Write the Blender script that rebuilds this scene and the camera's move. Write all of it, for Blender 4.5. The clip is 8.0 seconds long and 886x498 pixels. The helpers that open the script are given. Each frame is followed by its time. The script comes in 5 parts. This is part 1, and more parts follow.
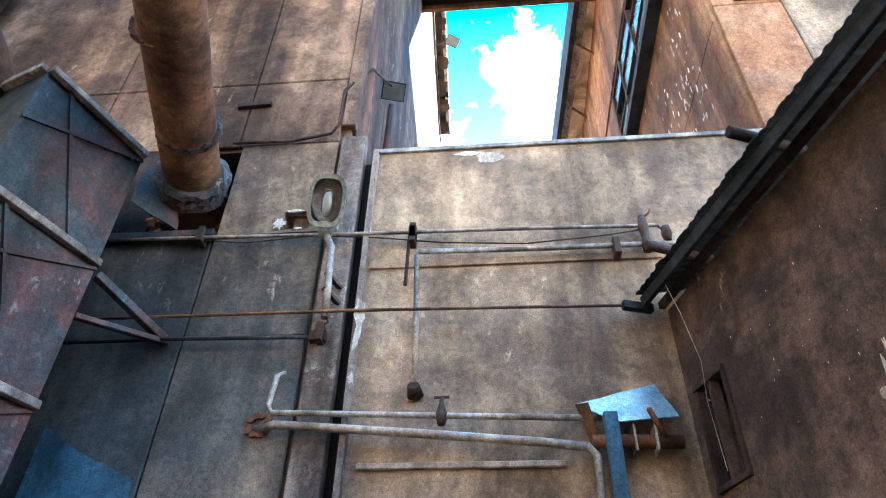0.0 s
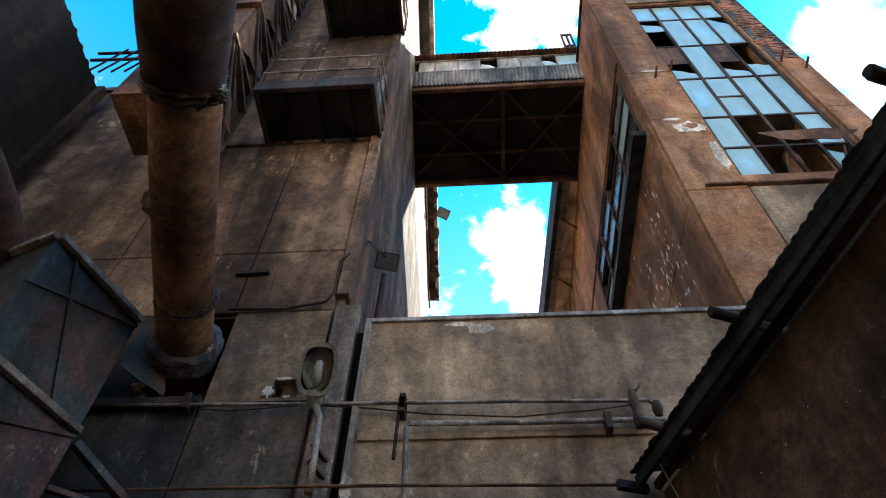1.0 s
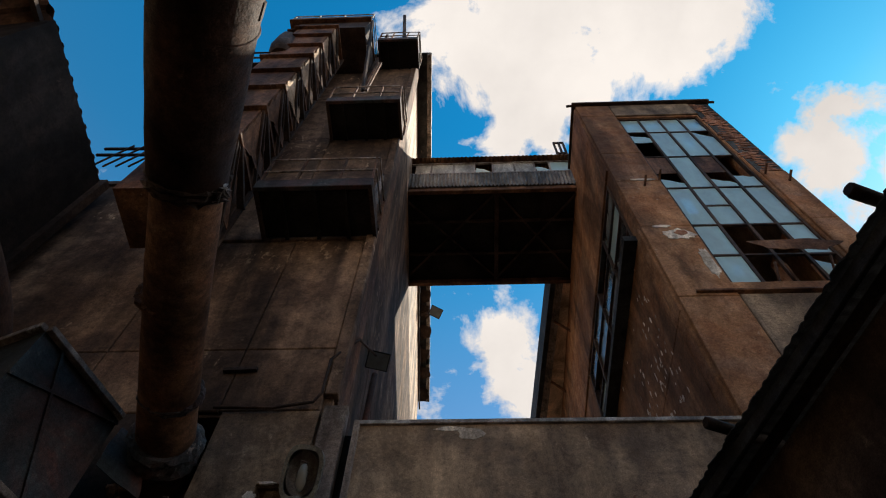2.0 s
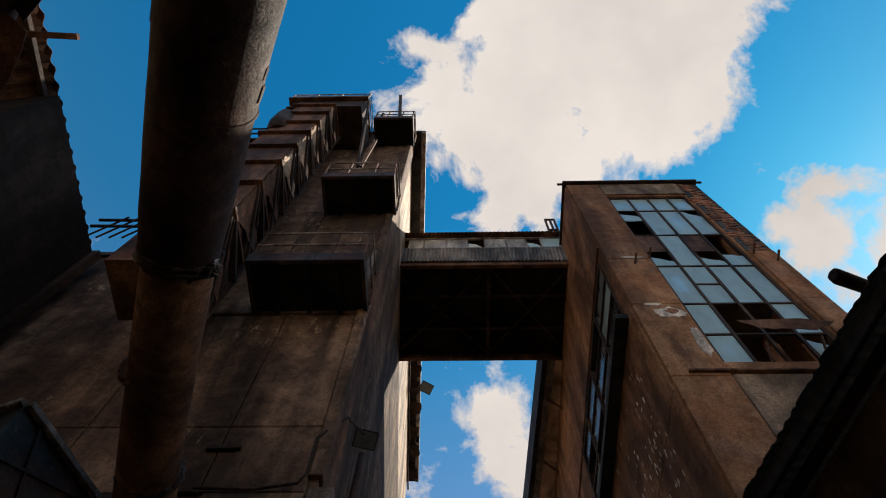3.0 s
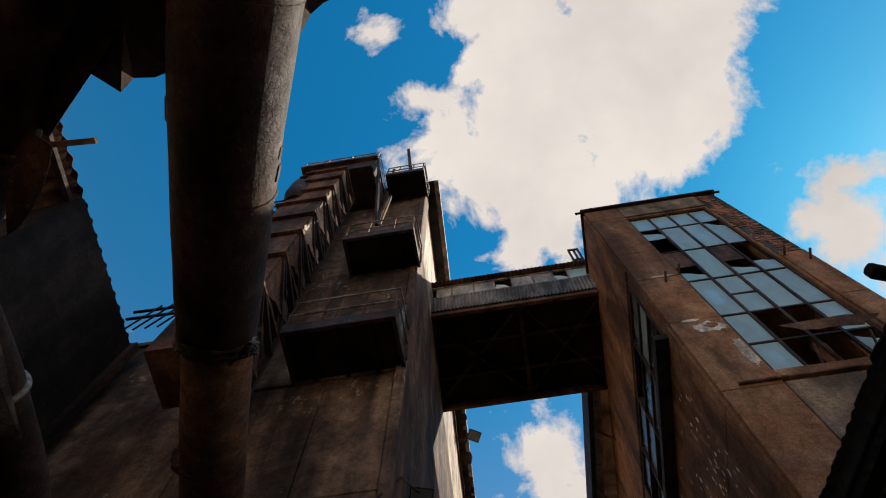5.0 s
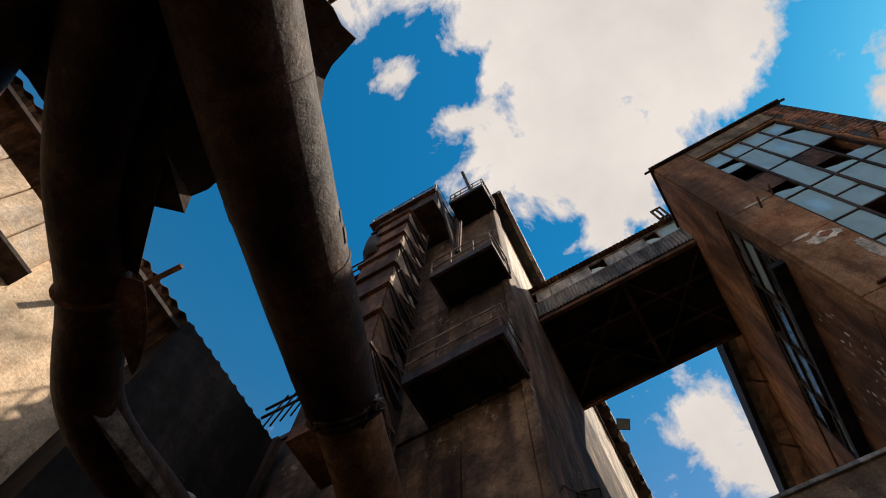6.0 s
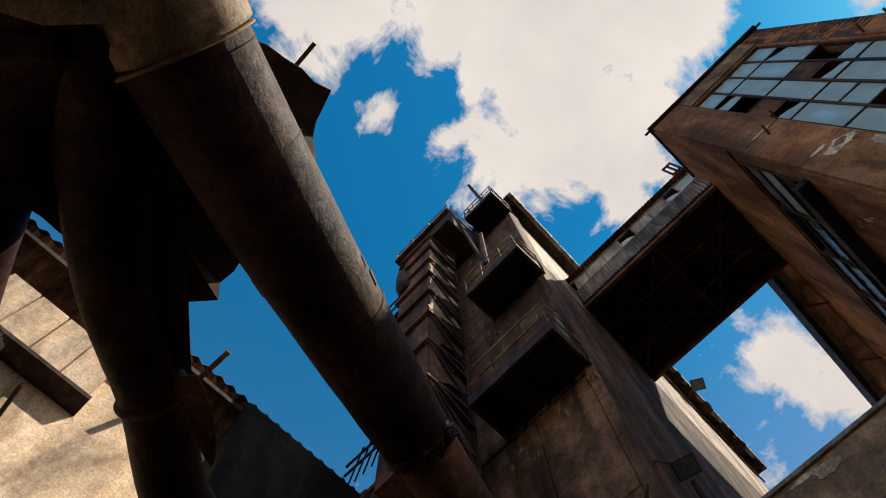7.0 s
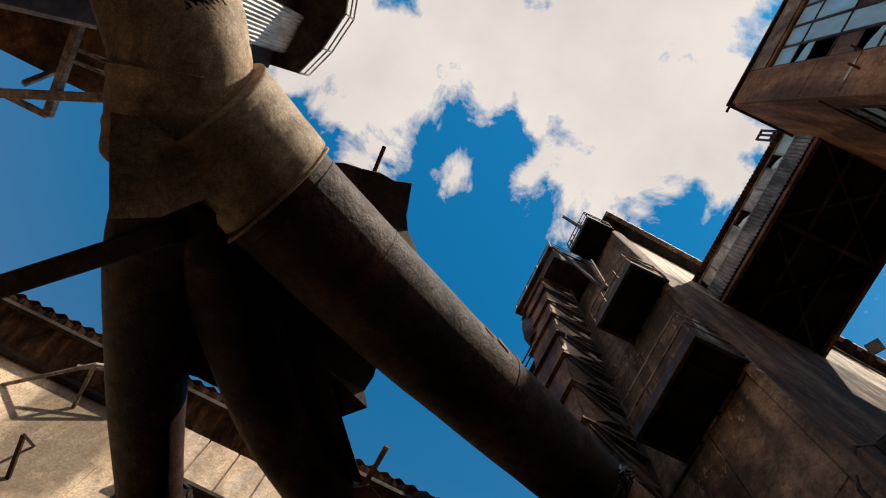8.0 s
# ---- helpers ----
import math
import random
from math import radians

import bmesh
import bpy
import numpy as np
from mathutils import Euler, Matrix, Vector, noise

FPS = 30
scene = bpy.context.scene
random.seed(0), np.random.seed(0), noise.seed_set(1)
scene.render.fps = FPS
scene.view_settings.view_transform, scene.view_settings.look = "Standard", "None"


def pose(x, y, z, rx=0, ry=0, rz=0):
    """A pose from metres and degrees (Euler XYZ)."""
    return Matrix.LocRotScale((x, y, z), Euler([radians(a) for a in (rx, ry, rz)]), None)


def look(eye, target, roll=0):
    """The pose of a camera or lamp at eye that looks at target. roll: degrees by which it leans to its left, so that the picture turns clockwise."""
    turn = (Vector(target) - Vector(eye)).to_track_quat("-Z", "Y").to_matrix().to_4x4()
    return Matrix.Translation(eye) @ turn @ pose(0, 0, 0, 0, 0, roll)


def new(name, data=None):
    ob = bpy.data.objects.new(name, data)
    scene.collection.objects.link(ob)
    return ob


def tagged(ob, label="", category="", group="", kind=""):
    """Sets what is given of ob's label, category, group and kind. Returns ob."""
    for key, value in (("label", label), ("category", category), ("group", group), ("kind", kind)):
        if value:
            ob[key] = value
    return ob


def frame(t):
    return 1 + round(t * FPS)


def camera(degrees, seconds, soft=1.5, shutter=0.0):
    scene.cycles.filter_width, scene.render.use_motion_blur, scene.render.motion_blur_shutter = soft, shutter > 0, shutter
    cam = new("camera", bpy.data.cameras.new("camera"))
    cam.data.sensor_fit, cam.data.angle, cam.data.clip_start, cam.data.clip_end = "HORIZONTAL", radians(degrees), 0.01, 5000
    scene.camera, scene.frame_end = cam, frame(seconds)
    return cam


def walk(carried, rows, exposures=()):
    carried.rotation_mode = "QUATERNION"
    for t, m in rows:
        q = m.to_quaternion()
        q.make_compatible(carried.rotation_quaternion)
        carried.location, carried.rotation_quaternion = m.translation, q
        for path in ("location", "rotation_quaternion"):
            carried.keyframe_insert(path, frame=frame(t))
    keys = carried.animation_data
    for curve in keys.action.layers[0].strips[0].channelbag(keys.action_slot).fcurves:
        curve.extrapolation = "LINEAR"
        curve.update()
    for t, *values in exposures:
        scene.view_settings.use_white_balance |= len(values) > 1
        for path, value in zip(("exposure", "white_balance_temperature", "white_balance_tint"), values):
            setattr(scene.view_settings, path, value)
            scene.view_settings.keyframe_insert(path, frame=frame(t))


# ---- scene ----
cam = camera(67.6, 8.0, soft=1.1)
PATH = [
    (0.0, pose(0.011, 0.175, 1.646, 128.88, -0.95, 5.03)),
    (0.5, pose(0.004, 0.095, 1.638, 137.39, -0.85, 4.28)),
    (1.0, pose(-0.015, 0.059, 1.609, 143.10, -0.96, 3.51)),
    (1.5, pose(-0.025, 0.035, 1.608, 147.61, -1.03, 2.73)),
    (3.0, pose(-0.002, -0.013, 1.616, 157.96, -0.92, 1.03)),
    (3.5, pose(-0.017, -0.074, 1.585, 160.16, 1.37, 2.20)),
    (4.0, pose(-0.023, -0.071, 1.581, 161.46, 2.72, 5.05)),
    (5.5, pose(-0.003, -0.048, 1.574, 162.27, -1.68, 16.58)),
    (6.0, pose(0.015, -0.018, 1.567, 163.32, -1.27, 30.06)),
    (6.5, pose(0.023, -0.002, 1.550, 164.07, 1.23, 36.36)),
    (7.0, pose(0.034, -0.017, 1.506, 164.96, 0.94, 46.24)),
    (7.5, pose(0.070, -0.053, 1.483, 166.12, -0.72, 56.06)),
    (8.0, pose(0.129, -0.106, 1.457, 168.85, -4.24, 65.11)),
]
walk(cam, PATH, [(0.0, 3.72, 5050, -3), (0.5, 2.92, 5100, -3), (1.0, 1.78, 5550, 0), (1.5, 0.72, 5950, 4), (3.0, 0.0, 6200, 8), (8.0, 0.0, 6200, 8)])

# ---- light: sun ahead and to the right, high; blue sky with broken cloud ----
SUN = Vector((0.75, 0.43, 1.0)).normalized()
sun_data = bpy.data.lights.new("sun", "SUN")
sun_data.energy, sun_data.angle, sun_data.color = 5.0, radians(0.5), (1.0, 0.86, 0.68)
sun = new("sun", sun_data)
sun.matrix_world = look(SUN * 100, (0, 0, 0))


def node(tree, kind, x=0, y=0, **values):
    n = tree.nodes.new(kind)
    n.location = (x, y)
    for k, v in values.items():
        if k in n.inputs:
            n.inputs[k].default_value = v
        else:
            n[k] = v
    return n


def math_node(tree, op, a, b=None, c=None, clamp=False):
    n = tree.nodes.new("ShaderNodeMath")
    n.operation, n.use_clamp = op, clamp
    for i, v in enumerate((a, b, c)):
        if v is None:
            continue
        if isinstance(v, (int, float)):
            n.inputs[i].default_value = v
        else:
            tree.links.new(v, n.inputs[i])
    return n.outputs[0]


def ramp(tree, fac, stops, mode="LINEAR"):
    n = tree.nodes.new("ShaderNodeValToRGB")
    n.color_ramp.interpolation = mode
    el = n.color_ramp.elements
    while len(el) < len(stops):
        el.new(0.5)
    for e, (p, c) in zip(el, stops):
        e.position = p
        e.color = (c, c, c, 1) if isinstance(c, (int, float)) else (*c, 1)
    tree.links.new(fac, n.inputs[0])
    return n.outputs[0]


def mix(tree, fac, a, b, blend="MIX"):
    n = tree.nodes.new("ShaderNodeMix")
    n.data_type, n.blend_type = "RGBA", blend
    for sock, v in ((n.inputs[0], fac), (n.inputs[6], a), (n.inputs[7], b)):
        if isinstance(v, (int, float)):
            sock.default_value = v
        elif isinstance(v, tuple):
            sock.default_value = (*v, 1)
        else:
            tree.links.new(v, sock)
    return n.outputs[2]


def noise_node(tree, vec, scale, detail=4.0, rough=0.55, distort=0.0):
    n = tree.nodes.new("ShaderNodeTexNoise")
    n.inputs["Scale"].default_value, n.inputs["Detail"].default_value = scale, detail
    n.inputs["Roughness"].default_value, n.inputs["Distortion"].default_value = rough, distort
    tree.links.new(vec, n.inputs["Vector"])
    return n.outputs["Fac"]


def stretched(tree, vec, s):
    n = tree.nodes.new("ShaderNodeMapping")
    n.inputs["Scale"].default_value = s
    tree.links.new(vec, n.inputs["Vector"])
    return n.outputs[0]


world = bpy.data.worlds.new("sky")
scene.world = world
world.use_nodes = True
wt = world.node_tree
wt.nodes.clear()
sky = wt.nodes.new("ShaderNodeTexSky")
sky.sky_type, sky.sun_disc = "NISHITA", False
sky.sun_elevation, sky.sun_rotation = math.asin(SUN.z), math.atan2(SUN.x, SUN.y)
sky.air_density, sky.dust_density, sky.ozone_density = 1.0, 0.3, 2.5
direction = wt.nodes.new("ShaderNodeTexCoord").outputs["Generated"]
# cloud masses: direction of the middle, half width (as cosine distance), reach
CLOUDS = [
    ((0.261, 0.004, 0.965), 0.128),
    ((0.156, 0.084, 0.984), 0.121),
    ((0.258, 0.141, 0.956), 0.117),
    ((0.089, 0.187, 0.978), 0.108),
    ((-0.008, 0.179, 0.984), 0.067),
    ((0.137, 0.253, 0.958), 0.088),
    ((0.258, 0.204, 0.944), 0.075),
    ((0.324, 0.148, 0.934), 0.055),
    ((0.353, 0.015, 0.936), 0.054),
    ((0.066, 0.329, 0.942), 0.027),
    ((0.47, 0.326, 0.82), 0.046),
    ((0.552, 0.319, 0.771), 0.031),
    ((0.498, 0.372, 0.783), 0.029),
    ((0.05, 0.599, 0.8), 0.038),
    ((0.083, 0.639, 0.765), 0.034),
    ((-0.043, 0.646, 0.762), 0.010),
    ((-0.091, -0.008, 0.996), 0.006),
    ((-0.07, 0.094, 0.993), 0.012),
    ((0.022, -0.285, 0.958), 0.101),
    ((0.006, -0.177, 0.984), 0.089),
    ((-0.106, -0.126, 0.986), 0.020),
    ((0.114, -0.075, 0.991), 0.104),
]
cloud = None
puff = noise_node(wt, direction, 9.0, 12.0, 0.62, 0.25)
for centre, reach in CLOUDS:
    c = Vector(centre).normalized()
    d = wt.nodes.new("ShaderNodeVectorMath")
    d.operation = "DISTANCE"
    d.inputs[1].default_value = c
    wt.links.new(direction, d.inputs[0])
    edge = math_node(wt, "MULTIPLY", math_node(wt, "SUBTRACT", reach, d.outputs["Value"]), 9.0)
    cloud = edge if cloud is None else math_node(wt, "MAXIMUM", cloud, edge)
low = wt.nodes.new("ShaderNodeSeparateXYZ")
wt.links.new(direction, low.inputs[0])
# unseen band of low cloud, added to warm the ambient light
haze = math_node(wt, "MULTIPLY_ADD", low.outputs[2], -2.4, 1.15)
cloud = math_node(wt, "MAXIMUM", cloud, haze)
cover = math_node(wt, "ADD", math_node(wt, "MULTIPLY", cloud, 0.6), math_node(wt, "MULTIPLY_ADD", puff, 1.7, -0.68))
mask = ramp(wt, cover, [(0.0, 0.0), (0.2, 1.0)])
filter_ = ramp(wt, low.outputs[2], [(0.74, (1.1, 1.7, 1.75)), (0.85, (0.42, 1.58, 1.75)), (0.95, (0.17, 1.45, 1.75))])
tint = mix(wt, 1.0, sky.outputs[0], filter_, "MULTIPLY")
grey = ramp(wt, noise_node(wt, direction, 3.5, 6.0, 0.55), [(0.35, (8.0, 7.0, 6.3)), (0.65, (10.4, 9.1, 8.1))])
both = mix(wt, mask, tint, grey)
back = wt.nodes.new("ShaderNodeBackground")
back.inputs["Strength"].default_value = 0.085
wt.links.new(both, back.inputs["Color"])
wt.links.new(back.outputs[0], wt.nodes.new("ShaderNodeOutputWorld").inputs["Surface"])


# ---- materials ----
def surface(name, base, second, third, scale=1.0, streak=0.5, rough=0.85, metal=0.0, bump=0.25, grain=60.0, fleck=None, spots=0.62, cold=0.32):
    """A weathered surface: broad blotches, streaks that run down it, fine grain, and flaked spots."""
    m = bpy.data.materials.new(name)
    m.use_nodes = True
    t = m.node_tree
    bsdf = t.nodes["Principled BSDF"]
    geo = t.nodes.new("ShaderNodeNewGeometry")
    vec = geo.outputs["Position"]
    blot = noise_node(t, vec, 0.8 * scale, 8.0, 0.66, 0.5)
    run = noise_node(t, stretched(t, vec, (2.6 * scale, 2.6 * scale, 0.25 * scale)), 1.0, 5.0, 0.55, 0.4)
    fine = noise_node(t, vec, grain * 1.4, 2.0, 0.8)
    speck = noise_node(t, vec, grain * 0.35, 5.0, 0.75)
    mid = noise_node(t, vec, 3.6 * scale, 9.0, 0.7, 0.3)
    chips = noise_node(t, stretched(t, vec, (8.0 * scale, 8.0 * scale, 4.5 * scale)), 1.0, 8.0, 0.72, 0.2)
    cool = noise_node(t, vec, 1.1 * scale, 6.0, 0.6, 0.8)
    grey = sum(third) / 3 * 1.9
    col = mix(t, ramp(t, blot, [(0.42, 0.0), (0.58, 1.0)]), base, second)
    col = mix(t, math_node(t, "MULTIPLY", ramp(t, cool, [(0.48, 0.0), (0.66, 1.0)]), cold), col, (grey * 0.93, grey * 0.98, grey * 1.02))
    col = mix(t, math_node(t, "MULTIPLY", ramp(t, run, [(0.4, 0.0), (0.7, 1.0)]), streak * 0.85), col, third)
    col = mix(t, math_node(t, "MULTIPLY", ramp(t, mid, [(0.42, 0.0), (0.66, 1.0)]), 0.6), col, third)
    if fleck:
        where = ramp(t, noise_node(t, vec, 0.9 * scale, 2.0, 0.5), [(0.56, 0.0), (0.66, 1.0)])
        flake_mask = math_node(t, "MULTIPLY", ramp(t, chips, [(spots - 0.05, 0.0), (spots + 0.03, 1.0)]), where)
        col = mix(t, flake_mask, col, fleck)
    wide = ramp(t, noise_node(t, stretched(t, vec, (0.75 * scale, 0.75 * scale, 0.22 * scale)), 1.0, 5.0, 0.6, 0.6), [(0.38, 0.36), (0.62, 1.3)])
    col = mix(t, 1.0, col, wide, "MULTIPLY")
    col = mix(t, 1.0, col, ramp(t, speck, [(0.3, 0.62), (0.7, 1.3)]), "MULTIPLY")
    col = mix(t, 1.0, col, ramp(t, fine, [(0.25, 0.66), (0.75, 1.3)]), "MULTIPLY")
    t.links.new(col, bsdf.inputs["Base Color"])
    bsdf.inputs["Metallic"].default_value = metal
    bsdf.inputs["Specular IOR Level"].default_value = 0.18 if rough > 0.65 else 0.5
    t.links.new(ramp(t, mid, [(0.2, max(rough - 0.18, 0.05)), (0.8, min(rough + 0.12, 1.0))]), bsdf.inputs["Roughness"])
    b = t.nodes.new("ShaderNodeBump")
    b.inputs["Strength"].default_value, b.inputs["Distance"].default_value = bump, 0.03
    t.links.new(math_node(t, "ADD", math_node(t, "MULTIPLY", speck, 0.45), mid), b.inputs["Height"])
    t.links.new(b.outputs[0], bsdf.inputs["Normal"])
    return m


RENDER_WALL = surface("weathered_render", (0.25, 0.172, 0.11), (0.54, 0.39, 0.25), (0.085, 0.068, 0.058), streak=0.9, fleck=(0.5, 0.40, 0.29), spots=0.63)
TOWER_WALL = surface("sooty_render", (0.14, 0.084, 0.055), (0.31, 0.20, 0.128), (0.034, 0.025, 0.021), streak=0.9, cold=0.3, fleck=(0.55, 0.40, 0.27), spots=0.6)
BRICK_RENDER = surface("ochre_render", (0.38, 0.175, 0.076), (0.48, 0.265, 0.135), (0.15, 0.068, 0.034), streak=0.6, fleck=(0.55, 0.42, 0.30), spots=0.62)
DARK_WALL = surface("dark_render", (0.07, 0.045, 0.034), (0.21, 0.14, 0.10), (0.024, 0.018, 0.016), streak=0.8, fleck=(0.32, 0.24, 0.18), spots=0.64)
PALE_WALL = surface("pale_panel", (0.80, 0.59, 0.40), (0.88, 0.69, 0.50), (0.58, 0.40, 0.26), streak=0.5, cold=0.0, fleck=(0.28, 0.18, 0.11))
RUST = surface("rusted_steel", (0.18, 0.08, 0.042), (0.26, 0.135, 0.07), (0.06, 0.036, 0.027), scale=2.0, streak=0.6, rough=0.75, metal=0.15, fleck=(0.34, 0.25, 0.18), spots=0.64)
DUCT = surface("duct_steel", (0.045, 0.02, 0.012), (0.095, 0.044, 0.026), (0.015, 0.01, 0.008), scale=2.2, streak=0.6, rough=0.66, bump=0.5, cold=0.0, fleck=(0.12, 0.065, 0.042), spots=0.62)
DARK_STEEL = surface("dark_steel", (0.06, 0.042, 0.034), (0.10, 0.062, 0.044), (0.035, 0.022, 0.017), scale=2.0, rough=0.75, metal=0.2)
ZINC = surface("corrugated_zinc", (0.34, 0.32, 0.29), (0.44, 0.41, 0.36), (0.19, 0.12, 0.085), scale=2.0, rough=0.55, metal=0.4)
NEAR_BLACK_WALL = surface("near_black_render", (0.026, 0.019, 0.016), (0.046, 0.032, 0.025), (0.015, 0.012, 0.011), streak=0.8, fleck=(0.10, 0.07, 0.05), spots=0.64)
GREY_WALL = surface("grey_sooty_render", (0.066, 0.078, 0.084), (0.125, 0.122, 0.115), (0.03, 0.036, 0.04), streak=0.8, fleck=(0.36, 0.30, 0.24), spots=0.62)
SOIL = surface("soil", (0.065, 0.048, 0.035), (0.09, 0.068, 0.05), (0.045, 0.034, 0.027), streak=0.0, rough=0.95)


# ---- mesh helpers ----
def box(bm, a, b, m=None):
    (x0, y0, z0), (x1, y1, z1) = a, b
    v = [bm.verts.new((x, y, z)) for x in (x0, x1) for y in (y0, y1) for z in (z0, z1)]
    for f in ((0, 1, 3, 2), (4, 6, 7, 5), (0, 4, 5, 1), (2, 3, 7, 6), (0, 2, 6, 4), (1, 5, 7, 3)):
        bm.faces.new([v[i] for i in f])
    if m is not None:
        for q in v:
            q.co = m @ q.co
    return v


def beam(bm, a, b, w, h=None):
    """A bar of rectangular section from a to b."""
    a, b = Vector(a), Vector(b)
    h = w if h is None else h
    q = (b - a).to_track_quat("Z", "Y").to_matrix().to_4x4()
    return box(bm, (-w / 2, -h / 2, 0), (w / 2, h / 2, (b - a).length), Matrix.Translation(a) @ q)


def tube(bm, points, radii, segs=12, caps=True, wobble=0.0):
    """A round tube through points; radii is one number or one for each point."""
    pts = [Vector(p) for p in points]
    rad = [radii] * len(pts) if isinstance(radii, (int, float)) else list(radii)
    rings = []
    side = None
    for i, p in enumerate(pts):
        d = (pts[min(i + 1, len(pts) - 1)] - pts[max(i - 1, 0)]).normalized()
        if side is None:
            side = d.orthogonal().normalized()
        side = (side - d * side.dot(d)).normalized()
        up = d.cross(side)
        ring = []
        for k in range(segs):
            a = 2 * math.pi * k / segs
            r = rad[i] * (1 + wobble * noise.noise(p * 1.7 + Vector((math.cos(a), math.sin(a), i * 0.7))))
            ring.append(bm.verts.new(p + (side * math.cos(a) + up * math.sin(a)) * r))
        rings.append(ring)
    for r0, r1 in zip(rings, rings[1:]):
        for k in range(segs):
            f = bm.faces.new((r0[k], r0[(k + 1) % segs], r1[(k + 1) % segs], r1[k]))
            f.smooth = True
    if caps:
        bm.faces.new(rings[0][::-1])
        bm.faces.new(rings[-1])


def slab(bm, axis, at, thick, u, v, holes=()):
    """A wall in the plane axis = at, its thickness going to at + thick; u, v: its extents along the two other axes; holes: (u0, v0, u1, v1)."""
    us = sorted({u[0], u[1], *(h[0] for h in holes), *(h[2] for h in holes)})
    vs = sorted({v[0], v[1], *(h[1] for h in holes), *(h[3] for h in holes)})
    lo, hi = min(at, at + thick), max(at, at + thick)
    for u0, u1 in zip(us, us[1:]):
        for v0, v1 in zip(vs, vs[1:]):
            cu, cv = (u0 + u1) / 2, (v0 + v1) / 2
            if any(h[0] < cu < h[2] and h[1] < cv < h[3] for h in holes):
                continue
            if axis == "x":
                box(bm, (lo, u0, v0), (hi, u1, v1))
            elif axis == "y":
                box(bm, (u0, lo, v0), (u1, hi, v1))
            else:
                box(bm, (u0, v0, lo), (u1, v1, hi))
    bmesh.ops.remove_doubles(bm, verts=bm.verts, dist=1e-4)
    inner = collections_inner(bm)
    bmesh.ops.delete(bm, geom=inner, context="FACES")


def collections_inner(bm):
    """Faces that lie twice in one place, between two joined blocks."""
    seen, twice = {}, []
    for f in bm.faces:
        key = tuple(sorted((round(v.co.x, 3), round(v.co.y, 3), round(v.co.z, 3)) for v in f.verts))
        if key in seen:
            twice += [f, seen[key]]
        seen[key] = f
    return list(set(twice))


def finish(name, bm, material, bevel=0.0):
    bmesh.ops.recalc_face_normals(bm, faces=bm.faces)
    if bevel:
        sharp = [e for e in bm.edges if len(e.link_faces) == 2 and e.calc_face_angle() > 0.6]
        bmesh.ops.bevel(bm, geom=sharp, offset=bevel, segments=1, affect="EDGES")
    me = bpy.data.meshes.new(name)
    bm.to_mesh(me)
    bm.free()
    me.materials.append(material)
    return new(name, me)


def part(name, bm, material, parent, label="", bevel=0.0):
    ob = finish(name, bm, material, bevel)
    ob.parent = parent
    return tagged(ob, label)


def thing(name, label, category, group="", kind=""):
    return tagged(new(name), label, category, group, kind)


def structure(name, bm, material, label, category, bevel=0.0):
    return tagged(finish(name, bm, material, bevel), label, category, kind="structure")


# ---- ground ----
b = bmesh.new()
box(b, (-600, -600, -0.5), (600, 600, 0.0))
structure("ground", b, SOIL, "bare trodden soil of a factory yard", "ground")

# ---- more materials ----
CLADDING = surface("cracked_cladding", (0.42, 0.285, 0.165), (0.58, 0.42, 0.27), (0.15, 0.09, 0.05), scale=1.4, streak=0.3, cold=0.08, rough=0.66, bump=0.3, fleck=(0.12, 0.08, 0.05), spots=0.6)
PAINTED = surface("flaking_paint_steel", (0.062, 0.078, 0.085), (0.12, 0.052, 0.042), (0.032, 0.038, 0.042), scale=1.5, streak=0.6, rough=0.7, metal=0.2, fleck=(0.36, 0.30, 0.26), spots=0.6)
PIPE_PAINT = surface("old_pipe_paint", (0.46, 0.43, 0.39), (0.36, 0.31, 0.26), (0.17, 0.11, 0.08), scale=4.0, streak=0.3, rough=0.6, metal=0.3, fleck=(0.42, 0.40, 0.36))
PLASTER = surface("pale_plaster", (0.74, 0.66, 0.55), (0.82, 0.75, 0.65), (0.48, 0.39, 0.31), scale=4.0, streak=0.2)
# near-black that stands in for shade under decks and inside openings
SHADE_BLACK = surface("near_black", (0.015, 0.014, 0.013), (0.02, 0.018, 0.016), (0.012, 0.01, 0.01), rough=0.95)
TAR = surface("tarred_felt", (0.03, 0.035, 0.04), (0.045, 0.05, 0.055), (0.022, 0.022, 0.024), scale=3.0, rough=0.75)
BRICKS = surface("worn_brick", (0.42, 0.17, 0.085), (0.50, 0.24, 0.13), (0.22, 0.10, 0.06), scale=5.0, streak=0.2)
STAINED = surface("stained_render", (0.125, 0.122, 0.115), (0.24, 0.195, 0.15), (0.046, 0.052, 0.056), streak=0.9, fleck=(0.45, 0.36, 0.27), spots=0.62, cold=0.6)
BLUE_SHEET = surface("blue_sheet", (0.10, 0.38, 0.64), (0.42, 0.64, 0.74), (0.08, 0.26, 0.44), scale=1.6, streak=0.3, rough=0.45, metal=0.3)
DARK_BLUE = surface("faded_blue_paint", (0.045, 0.10, 0.16), (0.06, 0.14, 0.21), (0.03, 0.06, 0.09), scale=2.0, rough=0.7)
# pale steel with sunlight put into the colour, for the shaft's side plates
SUNLIT_STEEL = surface("sunlit_steel", (0.60, 0.44, 0.30), (0.68, 0.52, 0.37), (0.25, 0.14, 0.085), scale=2.0, streak=0.4, rough=0.8)
TAN = surface("tan_sheet", (0.56, 0.41, 0.28), (0.64, 0.48, 0.34), (0.38, 0.27, 0.18), scale=1.5, streak=0.4, rough=0.7)
PEELING = surface("peeling_grey_paint", (0.24, 0.20, 0.17), (0.34, 0.29, 0.245), (0.11, 0.08, 0.065), scale=2.0, streak=0.8, fleck=(0.55, 0.52, 0.46), spots=0.58)
